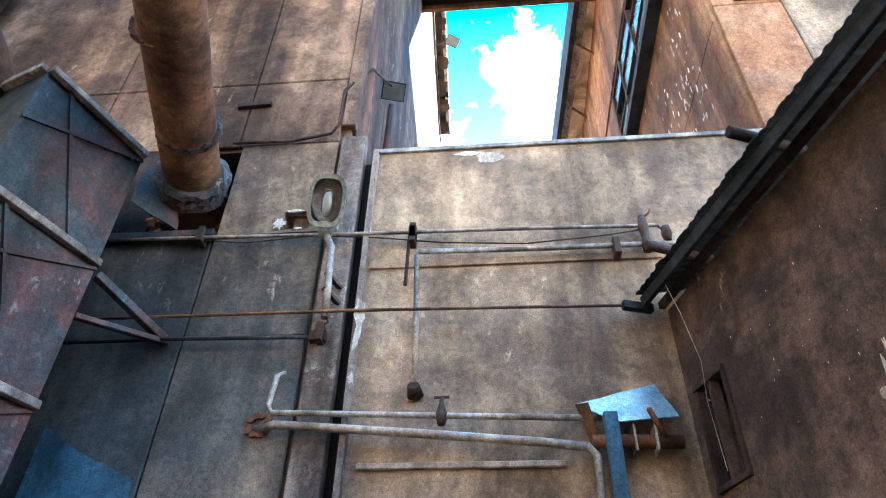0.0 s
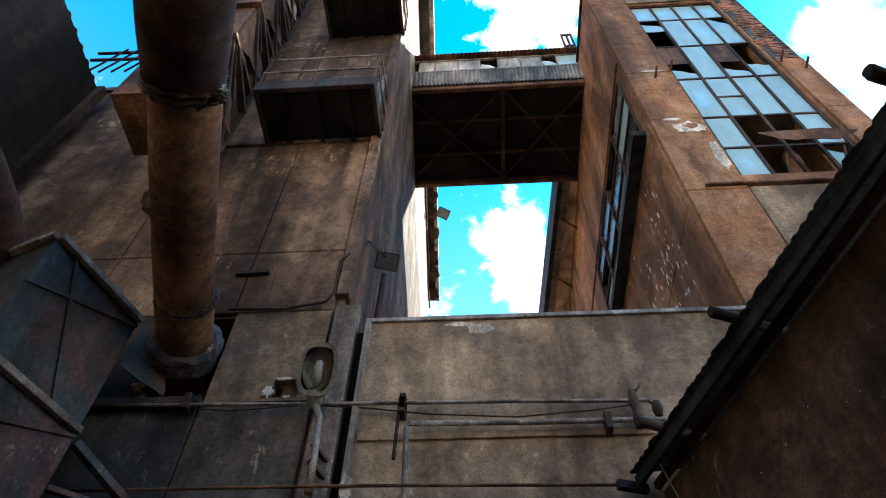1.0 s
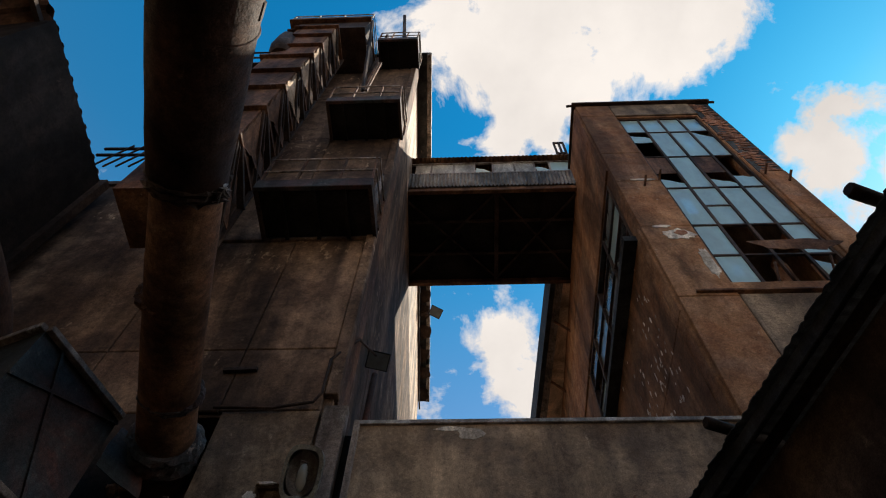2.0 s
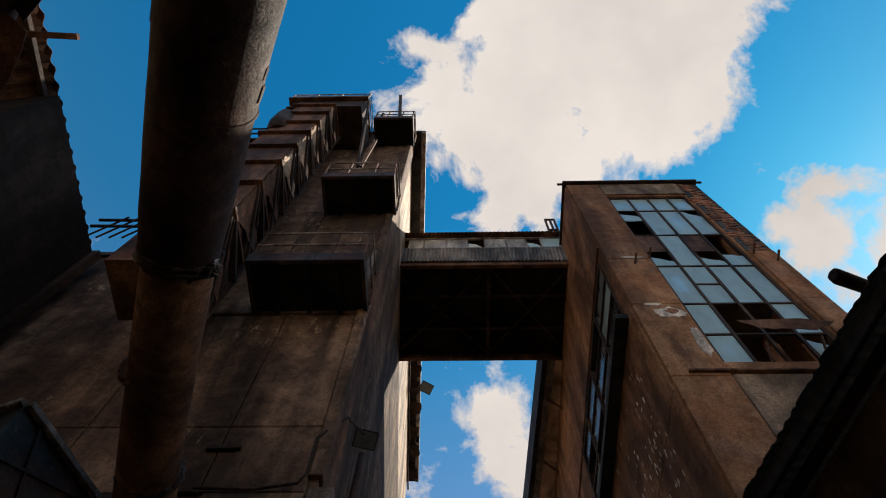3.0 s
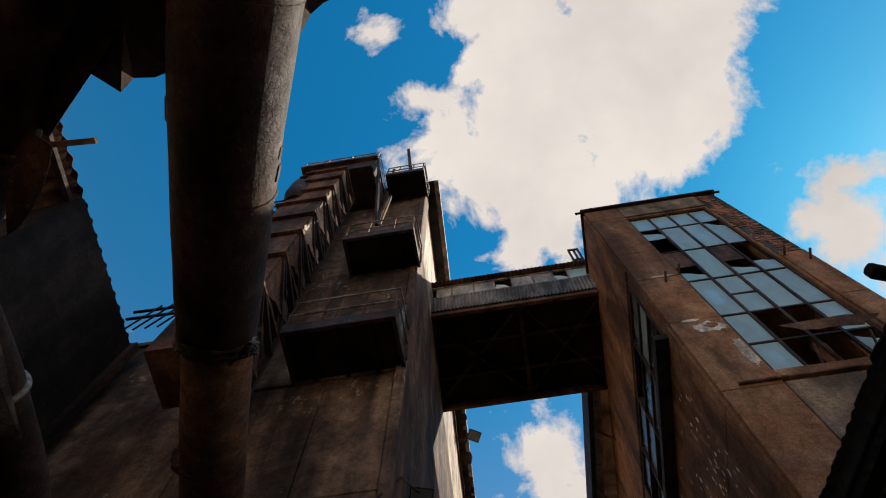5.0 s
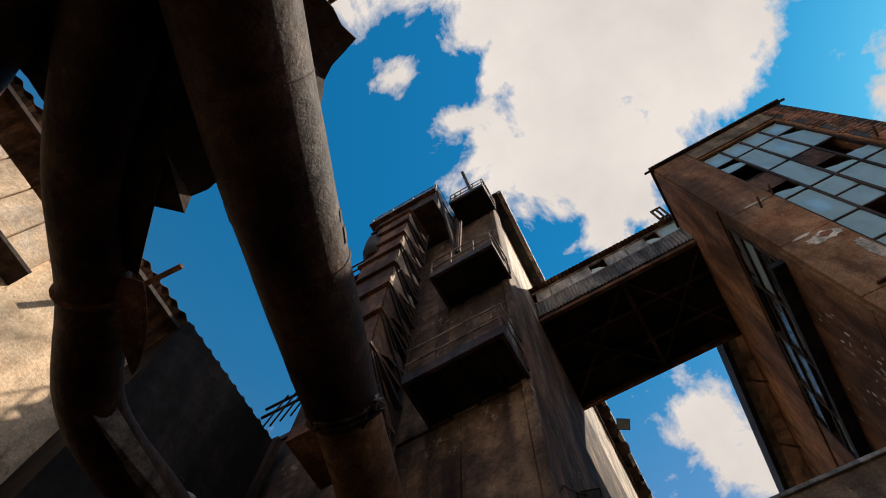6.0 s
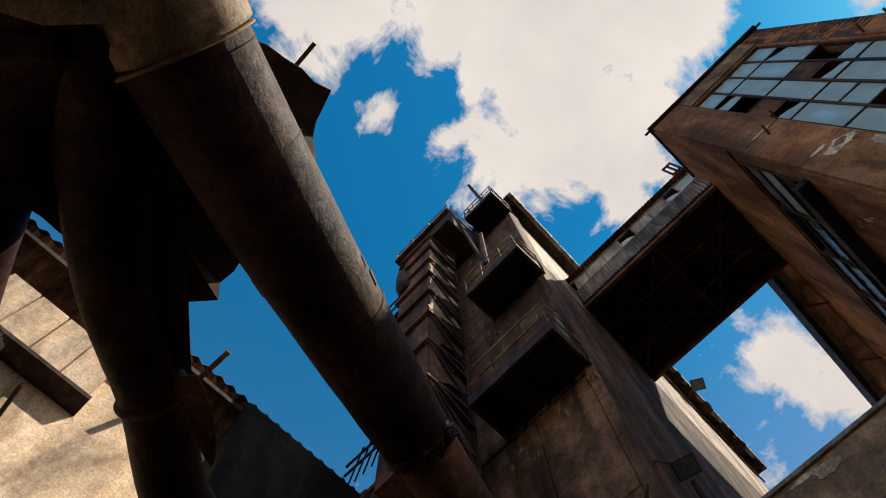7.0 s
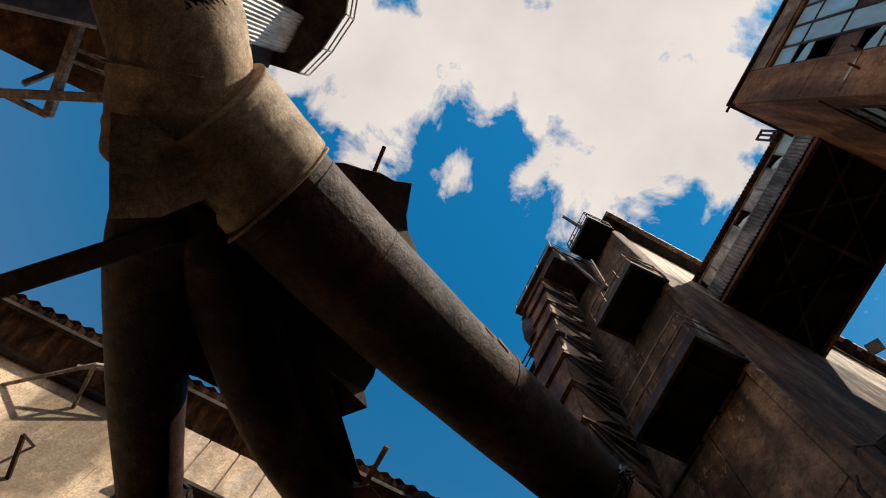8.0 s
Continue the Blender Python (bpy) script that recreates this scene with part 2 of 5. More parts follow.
LAMP_METAL = surface("grey_green_enamel", (0.20, 0.22, 0.20), (0.27, 0.28, 0.25), (0.09, 0.075, 0.06), scale=5.0, streak=0.3, rough=0.5, metal=0.2)
RAG = surface("white_rag", (0.62, 0.60, 0.56), (0.70, 0.68, 0.64), (0.45, 0.42, 0.38), scale=6.0, streak=0.2, rough=0.9)
PALE_ZINC = surface("pale_zinc", (0.55, 0.52, 0.46), (0.62, 0.59, 0.52), (0.40, 0.36, 0.30), scale=2.0, rough=0.5, metal=0.2)
RAIL = surface("pale_rail_paint", (0.40, 0.38, 0.36), (0.32, 0.28, 0.25), (0.24, 0.12, 0.07), scale=4.0, streak=0.2, rough=0.6, metal=0.3)


def pane_material(name, dirt, haze, tone):
    """Window glass under a film of dirt; the film's tone can also carry reflected sky."""
    m = bpy.data.materials.new(name)
    m.use_nodes = True
    t = m.node_tree
    bsdf = t.nodes["Principled BSDF"]
    geo = t.nodes.new("ShaderNodeNewGeometry")
    info = t.nodes.new("ShaderNodeObjectInfo")
    n = noise_node(t, stretched(t, geo.outputs["Position"], (1.5, 1.5, 0.7)), 1.6, 5.0, 0.6, 0.5)
    lift = math_node(t, "MULTIPLY_ADD", info.outputs["Random"], 0.3, -0.15)
    f = ramp(t, math_node(t, "ADD", n, lift), [(0.3, dirt), (0.7, min(dirt + 0.35, 1.0))])
    t.links.new(mix(t, f, (0.75, 0.85, 0.85), tone), bsdf.inputs["Base Color"])
    t.links.new(math_node(t, "SUBTRACT", 1.0, f, clamp=True), bsdf.inputs["Transmission Weight"])
    bsdf.inputs["Roughness"].default_value = haze
    bsdf.inputs["IOR"].default_value = 1.5
    return m


# pale teal film: dust, plus reflected sky put into its colour
GLASS = pane_material("dusty_sky_glass", 0.6, 0.14, (0.42, 0.60, 0.60))
DARK_GLASS = pane_material("blackened_glass", 0.7, 0.25, (0.05, 0.05, 0.05))
LAMP_GLASS = pane_material("lamp_glass", 0.12, 0.08, (0.5, 0.45, 0.36))


def flake(bm, axis, at, cu, cv, ru, rv, seed, thick=0.012, steps=16, rag=0.45):
    """A ragged flat patch proud of a wall by thick; axis y: faces -y; axis x: faces +x when thick is negative."""
    rng = random.Random(seed)
    ring = []
    for k in range(steps):
        a = 2 * math.pi * k / steps
        r = 1 - rag * rng.random()
        ring.append((cu + ru * r * math.cos(a), cv + rv * r * math.sin(a)))
    lift = [(at - thick, ring), (at + 0.01 * (1 if thick > 0 else -1), ring)]
    vs = []
    for d, pts in lift:
        vs.append([bm.verts.new((u, d, v) if axis == "y" else (d, u, v)) for u, v in pts])
    bm.faces.new(vs[0])
    for k in range(steps):
        bm.faces.new((vs[0][k], vs[0][(k + 1) % steps], vs[1][(k + 1) % steps], vs[1][k]))


def ragged_sheet(bm, pts, thick=0.006, seed=0, tear=0.05, step=0.12, sag=0.0):
    """A torn metal sheet: the outline pts (in order) with its edges broken up, given a small thickness."""
    rng = random.Random(seed)
    pts = [Vector(p) for p in pts]
    ring = []
    mid = sum(pts, Vector()) / len(pts)
    for p, q in zip(pts, pts[1:] + pts[:1]):
        n = max(1, int((q - p).length / step))
        for i in range(n):
            c = p.lerp(q, i / n)
            if i:
                c = c + (mid - c).normalized() * rng.uniform(-tear, tear)
            ring.append(c)
    nrm = (pts[1] - pts[0]).cross(pts[2] - pts[0]).normalized() * thick
    top = [bm.verts.new(p + nrm / 2) for p in ring]
    low = [bm.verts.new(p - nrm / 2) for p in ring]
    c0, c1 = bm.verts.new(mid + nrm * (0.5 + sag / thick)), bm.verts.new(mid + nrm * (-0.5 + sag / thick))
    k = len(ring)
    for i in range(k):
        j = (i + 1) % k
        bm.faces.new((top[i], top[j], c0))
        bm.faces.new((low[j], low[i], c1))
        bm.faces.new((top[j], top[i], low[i], low[j]))


def corrugated(bm, origin, along, across, length, width, pitch=0.12, depth=0.03, ragged=0.0, seed=1):
    """A corrugated sheet: waves along one direction, straight across the other, given thickness."""
    rng = random.Random(seed)
    along, across = Vector(along).normalized(), Vector(across).normalized()
    up = along.cross(across)
    n = int(length / pitch * 6)
    rows = []
    for i in range(n + 1):
        s = length * i / n
        h = depth * math.sin(2 * math.pi * s / pitch)
        cut = rng.uniform(0, ragged) if i % 6 < 3 else 0
        a = Vector(origin) + along * s + up * h + across * cut
        c = Vector(origin) + along * s + up * h + across * width
        rows.append((bm.verts.new(a), bm.verts.new(c), bm.verts.new(a - up * 0.008), bm.verts.new(c - up * 0.008)))
    for r0, r1 in zip(rows, rows[1:]):
        bm.faces.new((r0[0], r1[0], r1[1], r0[1]))
        bm.faces.new((r1[2], r0[2], r0[3], r1[3]))
        bm.faces.new((r1[0], r0[0], r0[2], r1[2]))
        bm.faces.new((r0[1], r1[1], r1[3], r0[3]))


def panel_mesh(w, h, d, cut=0.012):
    """A cast panel of width w (x), height h (z), proud by d (towards -y), with chamfered edges; its corner at the origin."""
    bm = bmesh.new()
    back = [bm.verts.new(p) for p in ((0, 0, 0), (w, 0, 0), (w, 0, h), (0, 0, h))]
    mid = [bm.verts.new(p) for p in ((0, -d + cut, 0), (w, -d + cut, 0), (w, -d + cut, h), (0, -d + cut, h))]
    face = [bm.verts.new(p) for p in ((cut, -d, cut), (w - cut, -d, cut), (w - cut, -d, h - cut), (cut, -d, h - cut))]
    for r0, r1 in ((back, mid), (mid, face)):
        for i in range(4):
            bm.faces.new((r0[i], r0[(i + 1) % 4], r1[(i + 1) % 4], r1[i]))
    bm.faces.new(face)
    return bm


def front_panels(parent, material, y, xs, zs, d=0.05, gap=0.014, skip=()):
    """Cast panels on a wall that faces -y, one object each."""
    for i, (x0, x1) in enumerate(zip(xs, xs[1:])):
        for j, (z0, z1) in enumerate(zip(zs, zs[1:])):
            if (i, j) in skip:
                continue
            ob = part("panel", panel_mesh(x1 - x0 - gap, z1 - z0 - gap, d), material, parent)
            ob.matrix_basis = Matrix.Translation((x0 + gap / 2, y, z0 + gap / 2))


def side_panels(parent, material, x, ys, zs, facing, d=0.05, gap=0.014, lean=0.0):
    """Cast panels on a wall that faces +x (facing 1) or -x (facing -1); lean: how far the wall runs off in x per metre of y."""
    for y0, y1 in zip(ys, ys[1:]):
        for z0, z1 in zip(zs, zs[1:]):
            ob = part("panel", panel_mesh(y1 - y0 - gap, z1 - z0 - gap, d), material, parent)
            if facing > 0:
                ob.matrix_basis = Matrix.Translation((x + lean * (y0 - 5.1), y0 + gap / 2, z0 + gap / 2)) @ Matrix.Rotation(radians(90) - math.atan(lean), 4, "Z")
            else:
                ob.matrix_basis = Matrix.Translation((x, y1 - gap / 2, z0 + gap / 2)) @ Matrix.Rotation(radians(-90), 4, "Z")


# ---- low front wall between the tower and the workshop ----
b = bmesh.new()
slab(b, "y", 5.0, 0.35, (-1.24, 5.2), (0.0, 6.93))
wall_front = structure("wall_front", b, RENDER_WALL, "weathered rendered wall stained brown, pipes along it", "wall", 0.01)
b = bmesh.new()
box(b, (-1.24, 4.97, 6.9), (3.2, 5.38, 6.96))
part("coping", b, PIPE_PAINT, wall_front, "thin grey metal coping", 0.006)
b = bmesh.new()
box(b, (-1.1, 4.965, 3.45), (0.46, 5.0, 3.5))
part("ledge", b, PIPE_PAINT, wall_front, "", 0.008)
b = bmesh.new()
box(b, (-1.16, 4.975, 5.34), (1.5, 5.0, 5.42))
part("string_course", b, RENDER_WALL, wall_front, "", 0.006)
b = bmesh.new()
beam(b, (-1.21, 4.96, 0.0), (-1.21, 4.96, 6.9), 0.05, 0.09)
part("edge_post", b, PEELING, wall_front, "pale peeling edge strip beside the gap")
b = bmesh.new()
flake(b, "y", 5.0, 0.0, 6.76, 0.16, 0.10, 3, 0.006, 14, 0.3)
flake(b, "y", 5.0, -0.24, 6.84, 0.2, 0.035, 4, 0.006)
part("bare_plaster", b, PLASTER, wall_front, "pale patch where the render broke off")
rng = random.Random(8)

# ---- tower ----
LEAN = -0.05


def skewed(bm):
    """The lane between the tower and the workshop runs a little askew to the front walls."""
    for v in bm.verts:
        if v.co.x > -3.0:
            v.co.x += LEAN * max(v.co.y - 5.1, 0.0)
    return bm


tower = thing("tower", "tall sooty brown panel-built factory tower with balconies", "building")
HOLE = (-3.5, 5.86, -2.78, 7.12)
b = bmesh.new()
slab(b, "y", 5.06, 0.35, (-12.0, -1.56), (0.0, 25.0), [HOLE, (-2.09, 5.9, -1.83, 6.12), (-12.0, 13.9, -4.4, 25.0)])
part("front_wall", b, TOWER_WALL, tower)
b = bmesh.new()
slab(b, "x", -1.62, -0.4, (5.1, 20.4), (0.0, 25.0))
part("side_wall", skewed(b), TOWER_WALL, tower)
b = bmesh.new()
box(b, (-12.0, 13.0, 0), (-4.7, 13.3, 13.9))
box(b, (-4.4, 20.1, 0), (-3.0, 20.4, 25.0))
box(b, (-12.0, 5.41, 0), (-11.7, 13.0, 13.9))
box(b, (-4.7, 5.41, 0.0), (-4.4, 20.4, 25.0))
part("rear_wall", b, TOWER_WALL, tower)
# black sheet added behind the openings, standing in for the dark inside
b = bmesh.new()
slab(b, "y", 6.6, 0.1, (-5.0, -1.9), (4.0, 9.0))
part("shade_backing", b, SHADE_BLACK, tower)
b = bmesh.new()
box(b, (-4.8, 4.92, 25.0), (-1.1, 20.6, 25.12))
box(b, (-4.7, 5.0, 25.12), (-1.2, 20.5, 25.4))
part("roof", skewed(b), GREY_WALL, tower, "", 0.02)
for y in (4.92, 7.6, 10.3, 13.0, 15.7, 18.0):
    b = bmesh.new()
    box(b, (-1.22, y + 0.02, 24.86), (-1.06, y + (2.66 if y < 18 else 2.5), 25.16))
    part("eave_board", skewed(b), PIPE_PAINT, tower, "weathered eave board", 0.012)
b = bmesh.new()
box(b, (-12.1, 5.0, 13.9), (-4.72, 13.4, 14.05))
part("wing_roof", b, DARK_STEEL, tower)
# corner pilaster and gap beside the low wall
b = bmesh.new()
box(b, (-1.62, 4.97, 0), (-1.35, 5.1, 7.2))
part("pilaster", b, PEELING, tower, "corner strip with peeling grey paint", 0.012)
b = bmesh.new()
box(b, (-1.66, 4.98, 7.4), (-1.5, 5.12, 25.0))
part("corner_strip", b, TOWER_WALL, tower, "", 0.012)
b = bmesh.new()
box(b, (-1.6, 5.12, 7.4), (-1.52, 5.62, 24.9))
part("corner_board", b, RUST, tower, "rust-brown corner board", 0.012)
# black sheet added to fill the gap with painted shade
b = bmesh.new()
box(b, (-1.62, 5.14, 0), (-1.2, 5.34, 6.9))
part("gap_shade_backing", b, SHADE_BLACK, tower)
# facing panels
ZS = [0, 4.66, 5.82]
front_panels(tower, GREY_WALL, 5.06, [-4.6, -2.78], ZS)
front_panels(tower, STAINED, 5.06, [-2.78, -1.66], ZS)
b = bmesh.new()
slab(b, "y", 5.01, 0.05, (-2.75, -1.665), (5.86, 7.15), [(-2.1, 5.9, -1.83, 6.13)])
part("panel", b, RENDER_WALL, tower)
# second black sheet, close behind the small hole, so it looks dark
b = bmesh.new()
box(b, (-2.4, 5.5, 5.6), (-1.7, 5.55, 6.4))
part("shade_backing", b, SHADE_BLACK, tower)
front_panels(tower, NEAR_BLACK_WALL, 5.06, [-4.6, -3.52], [5.86, 7.16])
front_panels(tower, TOWER_WALL, 5.06, [-6.6, -4.6, -2.81, -1.66], [7.16, 8.29, 11.2])
front_panels(tower, TOWER_WALL, 5.06, [-4.38, -3.1, -1.66], [11.3, 13.7, 16.4, 19.8, 23.2, 25.0])
side_panels(tower, TOWER_WALL, -1.62, [5.14, 6.9, 9.2, 12.4, 15.8, 20.3], [0, 4.2, 7.2, 10.2, 13.2, 16.2, 19.4], 1, lean=LEAN)
# same wall above 19.4 m in a paler tan, sunlight put into the colour
side_panels(tower, TAN, -1.62, [5.14, 5.9, 6.7, 7.5, 8.3, 9.1, 9.9, 10.7, 11.5, 12.3, 13.2, 14.6, 16.0, 17.4, 18.8, 20.3], [19.4, 25.0], 1, 0.05, 0.02, LEAN)
b = bmesh.new()
flake(b, "y", 5.01, -2.13, 5.97, 0.085, 0.09, 230, 0.02, 22, 0.5)
flake(b, "y", 5.01, -1.99, 6.14, 0.12, 0.025, 231, 0.012, 16, 0.5)
flake(b, "y", 5.01, -1.82, 6.08, 0.03, 0.05, 232, 0.016, 14, 0.5)
flake(b, "y", 5.01, -1.93, 5.9, 0.06, 0.02, 233, 0.012, 14, 0.5)
part("broken_plaster", b, PLASTER, tower, "white broken plaster round a hole")
# rubble edge of the big hole
b = bmesh.new()
for k in range(24):
    p = Vector((-3.48 + rng.uniform(-0.04, 0.05) + 0.05 * math.sin(k), 5.03 + rng.uniform(-0.03, 0.15), 5.9 + k * 0.05))
    box(b, (-0.035, -0.03, -0.03), (0.035, 0.03, 0.03), Matrix.Translation(p) @ Euler((rng.random(), rng.random() * 3, rng.random())).to_matrix().to_4x4())
part("rubble_edge", b, BRICK_RENDER, tower, "broken masonry edge of the opening")
b = bmesh.new()
box(b, (-4.4, 4.9, 5.78), (-2.74, 5.06, 5.86))
part("sill", b, PAINTED, tower, "", 0.006)


def balcony(x0, x1, z, rail=True, name="balcony"):
    """A steel balcony: deck on cross beams, coloured near-black for shade, edge channel, posts and two rails."""
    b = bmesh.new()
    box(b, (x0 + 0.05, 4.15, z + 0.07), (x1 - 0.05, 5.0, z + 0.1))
    top = part(name, b, SHADE_BLACK, tower, "balcony deck coloured near-black for shade")
    b = bmesh.new()
    box(b, (x0, 4.06, z), (x1, 4.14, z + 0.3))
    part("edge_beam", b, PAINTED, top, "", 0.01)
    for x in (x0 + 0.03, x1 - 0.03, (x0 + x1) / 2, x0 + (x1 - x0) * 0.22, x0 + (x1 - x0) * 0.76):
        b = bmesh.new()
        end = x in (x0 + 0.03, x1 - 0.03)
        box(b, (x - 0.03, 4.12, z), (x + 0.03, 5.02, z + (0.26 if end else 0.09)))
        part("cross_beam", b, DARK_STEEL if end else SHADE_BLACK, top)
    if rail:
        for x in (x0 + 0.03, x0 + (x1 - x0) * 0.33, x0 + (x1 - x0) * 0.7, x1 - 0.03):
            b = bmesh.new()
            beam(b, (x, 4.1, z + 0.3), (x + rng.uniform(-0.04, 0.04), 4.1, z + 1.3), 0.035)
            part("post", b, RUST, top)
        for h in (0.75, 1.3):
            b = bmesh.new()
            tube(b, [(x0, 4.1, z + h), ((x0 + x1) / 2, 4.09, z + h - 0.02), (x1, 4.1, z + h), (x1, 5.0, z + h)], 0.02, 8)
            part("rail", b, RAIL, top)
        b = bmesh.new()
        beam(b, (x1, 4.95, z + 0.2), (x1, 4.95, z + 1.35), 0.05)
        part("post", b, RUST, top)
    return top


balcony(-3.4, -1.49, 11.28)
balcony(-3.1, -1.42, 16.18)
balcony(-2.68, -1.4, 23.08)
b = bmesh.new()
for p, q in (((-1.62, 4.9, 11.6), (-1.56, 4.7, 13.2)), ((-1.6, 4.6, 11.5), (-1.57, 4.6, 12.6))):
    beam(b, p, q, 0.07, 0.05)
part("bent_bracket", b, RAIL, tower, "bent pale steel bracket at the balcony end")
b = bmesh.new()
beam(b, (-1.86, 4.4, 23.2), (-2.3, 4.4, 29.6), 0.12)
part("mast", b, DARK_STEEL, tower, "thin dark mast")
b = bmesh.new()
beam(b, (-2.6, 4.4, 23.3), (-2.62, 4.4, 25.6), 0.09)
part("mast", b, DARK_STEEL, tower)
# drain pipe, cables and a lamp on the rear corner
b = bmesh.new()
tube(b, [(-1.5 + LEAN * (y - 5.1) + 0.03 * math.sin(y * 1.9), y, 24.3 - 0.12 * math.sin(y)) for y in (11.2, 12.4, 13.6, 14.8, 16.2, 17.6, 19.0, 20.3)], 0.035, 8)
part("cable", b, DARK_STEEL, tower)
for k in range(8):
    y = 12.0 + k * 1.05 + rng.random() * 0.4
    x = -1.5 + LEAN * (y - 5.1)
    b = bmesh.new()
    ragged_sheet(b, [(x, y, 24.86), (x + 0.42 + rng.uniform(-0.1, 0.06), y + 0.1, 24.84), (x + 0.4 + rng.uniform(-0.12, 0.06), y + 0.6, 24.78), (x, y + 0.8, 24.82)], seed=k)
    part("torn_flashing", b, DARK_STEEL, tower, "torn strip of flashing")


def floodlight(name, p, aim, s, label):
    """A square floodlight on a bent arm, fixed to a wall."""
    f = thing(name, label, "lamp")
    m = look(Vector(p), Vector(aim))
    b = bmesh.new()
    v = box(b, (-0.16 * s, -0.13 * s, 0), (0.16 * s, 0.13 * s, 0.16 * s))
    for q in v:
        if q.co.z > 0.05:
            q.co.x, q.co.y = q.co.x * 0.55, q.co.y * 0.55
    for q in b.verts:
        q.co = m @ q.co
    part("housing", b, TAR, f, "", 0.01)
    b = bmesh.new()
    box(b, (-0.14 * s, -0.11 * s, -0.012), (0.14 * s, 0.11 * s, -0.003), m)
    part("front_glass", b, DARK_GLASS, f)
    return f


flood = floodlight("floodlight", (-1.38, 6.2, 9.55), (-0.9, 4.6, 6.5), 1.1, "small square black floodlight on the tower corner")
b = bmesh.new()
tube(b, [(-1.57, 6.6, 7.8), (-1.48, 6.5, 8.6), (-1.4, 6.25, 9.3)], 0.045, 10)
part("arm", b, PAINTED, flood)
b = bmesh.new()
tube(b, [(-1.4, 6.15, 9.6), (-1.5, 5.4, 9.0), (-1.6, 4.98, 8.15), (-1.68, 4.96, 8.0), (-1.68, 4.96, 7.4), (-1.75, 4.96, 7.24), (-2.2, 4.96, 7.15), (-2.85, 4.96, 7.17)], 0.018, 8)
part("cable", b, DARK_STEEL, flood)
far_flood = floodlight("floodlight", (-1.33, 15.41, 24.6), (-0.2, 13.6, 21.0), 1.7, "small open floodlight at the tower's far corner")
b = bmesh.new()
tube(b, [(-1.95, 15.41, 24.4), (-1.38, 15.41, 24.72)], 0.04, 8)
part("arm", b, DARK_STEEL, far_flood)

# ---- elevator shaft in front of the tower ----
shaft = thing("elevator_shaft", "stepped rusty steel elevator casing with folded side plates", "elevator")
SX0, SX1, SY0, SY1 = -4.15, -3.2, 2.95, 3.75
TIERS = [8.7, 10.4, 11.8, 13.1, 14.35, 15.6, 16.7, 17.85, 18.9]
for k, (z0, z1) in enumerate(zip(TIERS, TIERS[1:])):
    b = bmesh.new()
    box(b, (SX0, SY0, z0), (SX1, SY1, z1))
    tier = part("tier", b, RUST, shaft)
    # bent plates and open lattice on the side, a shallow fold on the front
    h = z1 - z0
    for tip, low_, seed in (((SX1 + 0.05, SY0 + 0.56, z0 + h * 0.4), z0 + 0.03, 60 + k), ((SX1 + 0.16, SY1 - 0.06, z0 + h * 0.2), z0 + h * 0.3, 80 + k)):
        b = bmesh.new()
        ragged_sheet(b, [(SX1 + 0.02, SY0 + 0.02 + (seed >= 80) * 0.36, z1 - 0.05), (SX1 + 0.03, SY0 + 0.02 + (seed >= 80) * 0.36, low_), tip], 0.012, seed, 0.05, 0.14)
        # upper side plates get the painted sunlit colour, lower ones rust
        part("folded_plate", b, SUNLIT_STEEL if k > 2 else RUST, tier)
    for a, c, w in (((SX1 + 0.04, SY0 + 0.06, z0 + 0.04), (SX1 + 0.12, SY1, z0 - h * 0.45), 0.1), ((SX1 + 0.1, SY1, z1), (SX1 + 0.1, SY1, z0), 0.08), ((SX1 + 0.06, SY0 + 0.05, z1), (SX1 + 0.1, SY1, z0 + h * 0.3), 0.035)):
        b = bmesh.new()
        beam(b, a, c, w, w * 0.6)
        part("lattice_bar", b, DARK_STEEL, tier)
    b = bmesh.new()
    q = [b.verts.new(p) for p in ((SX0, SY0, z0 + 0.05), (SX1, SY0, z0 + 0.05), (SX1, SY0, z1 - 0.05), (SX0, SY0, z1 - 0.05))]
    t_ = b.verts.new(((SX0 + SX1) / 2, SY0 - 0.03, z0 + 0.4))
    for i in range(4):
        b.faces.new((q[i], q[(i + 1) % 4], t_))
    part("folded_plate", b, RUST, tier)
    b = bmesh.new()
    box(b, (SX0 - 0.08, SY0 - 0.08, z1 - 0.035), (SX1 + 0.1, SY1 + 0.08, z1 + 0.035))
    part("flange", b, RUST, tier)
    for a, c in (((SX1 + 0.04, SY0, z1), (SX1 + 0.12, SY1, z0)),):
        b = bmesh.new()
        beam(b, a, c, 0.045, 0.04)
        part("brace", b, DARK_STEEL, tier)
# head house on top
b = bmesh.new()
slab(b, "z", 19.2, 0.1, (-4.5, -2.5), (3.0, 4.3))
part("head_floor", b, DARK_STEEL, shaft)
b = bmesh.new()
box(b, (-4.45, 3.1, 19.3), (-2.52, 4.25, 20.6))
part("head_house", b, DARK_STEEL, shaft, "dark sheet-steel head house")
b = bmesh.new()
box(b, (-4.75, 2.98, 20.6), (-2.48, 4.4, 20.7))
part("head_roof", b, RUST, shaft)
b = bmesh.new()
tube(b, [(-3.98, 3.1, 16.2), (-4.1, 3.1, 16.9), (-4.2, 3.1, 18.0)], [0.24, 0.3, 0.27], 10)
part("motor_hood", b, DARK_STEEL, shaft)
for a, c in (((-2.42, 3.05, 20.33), (-2.08, 3.58, 15.15)), ((-2.9, 3.75, 23.45), (-2.08, 3.58, 15.15))):
    b = bmesh.new()
    beam(b, a, c, 0.06)
    part("leg", b, DARK_STEEL, shaft)
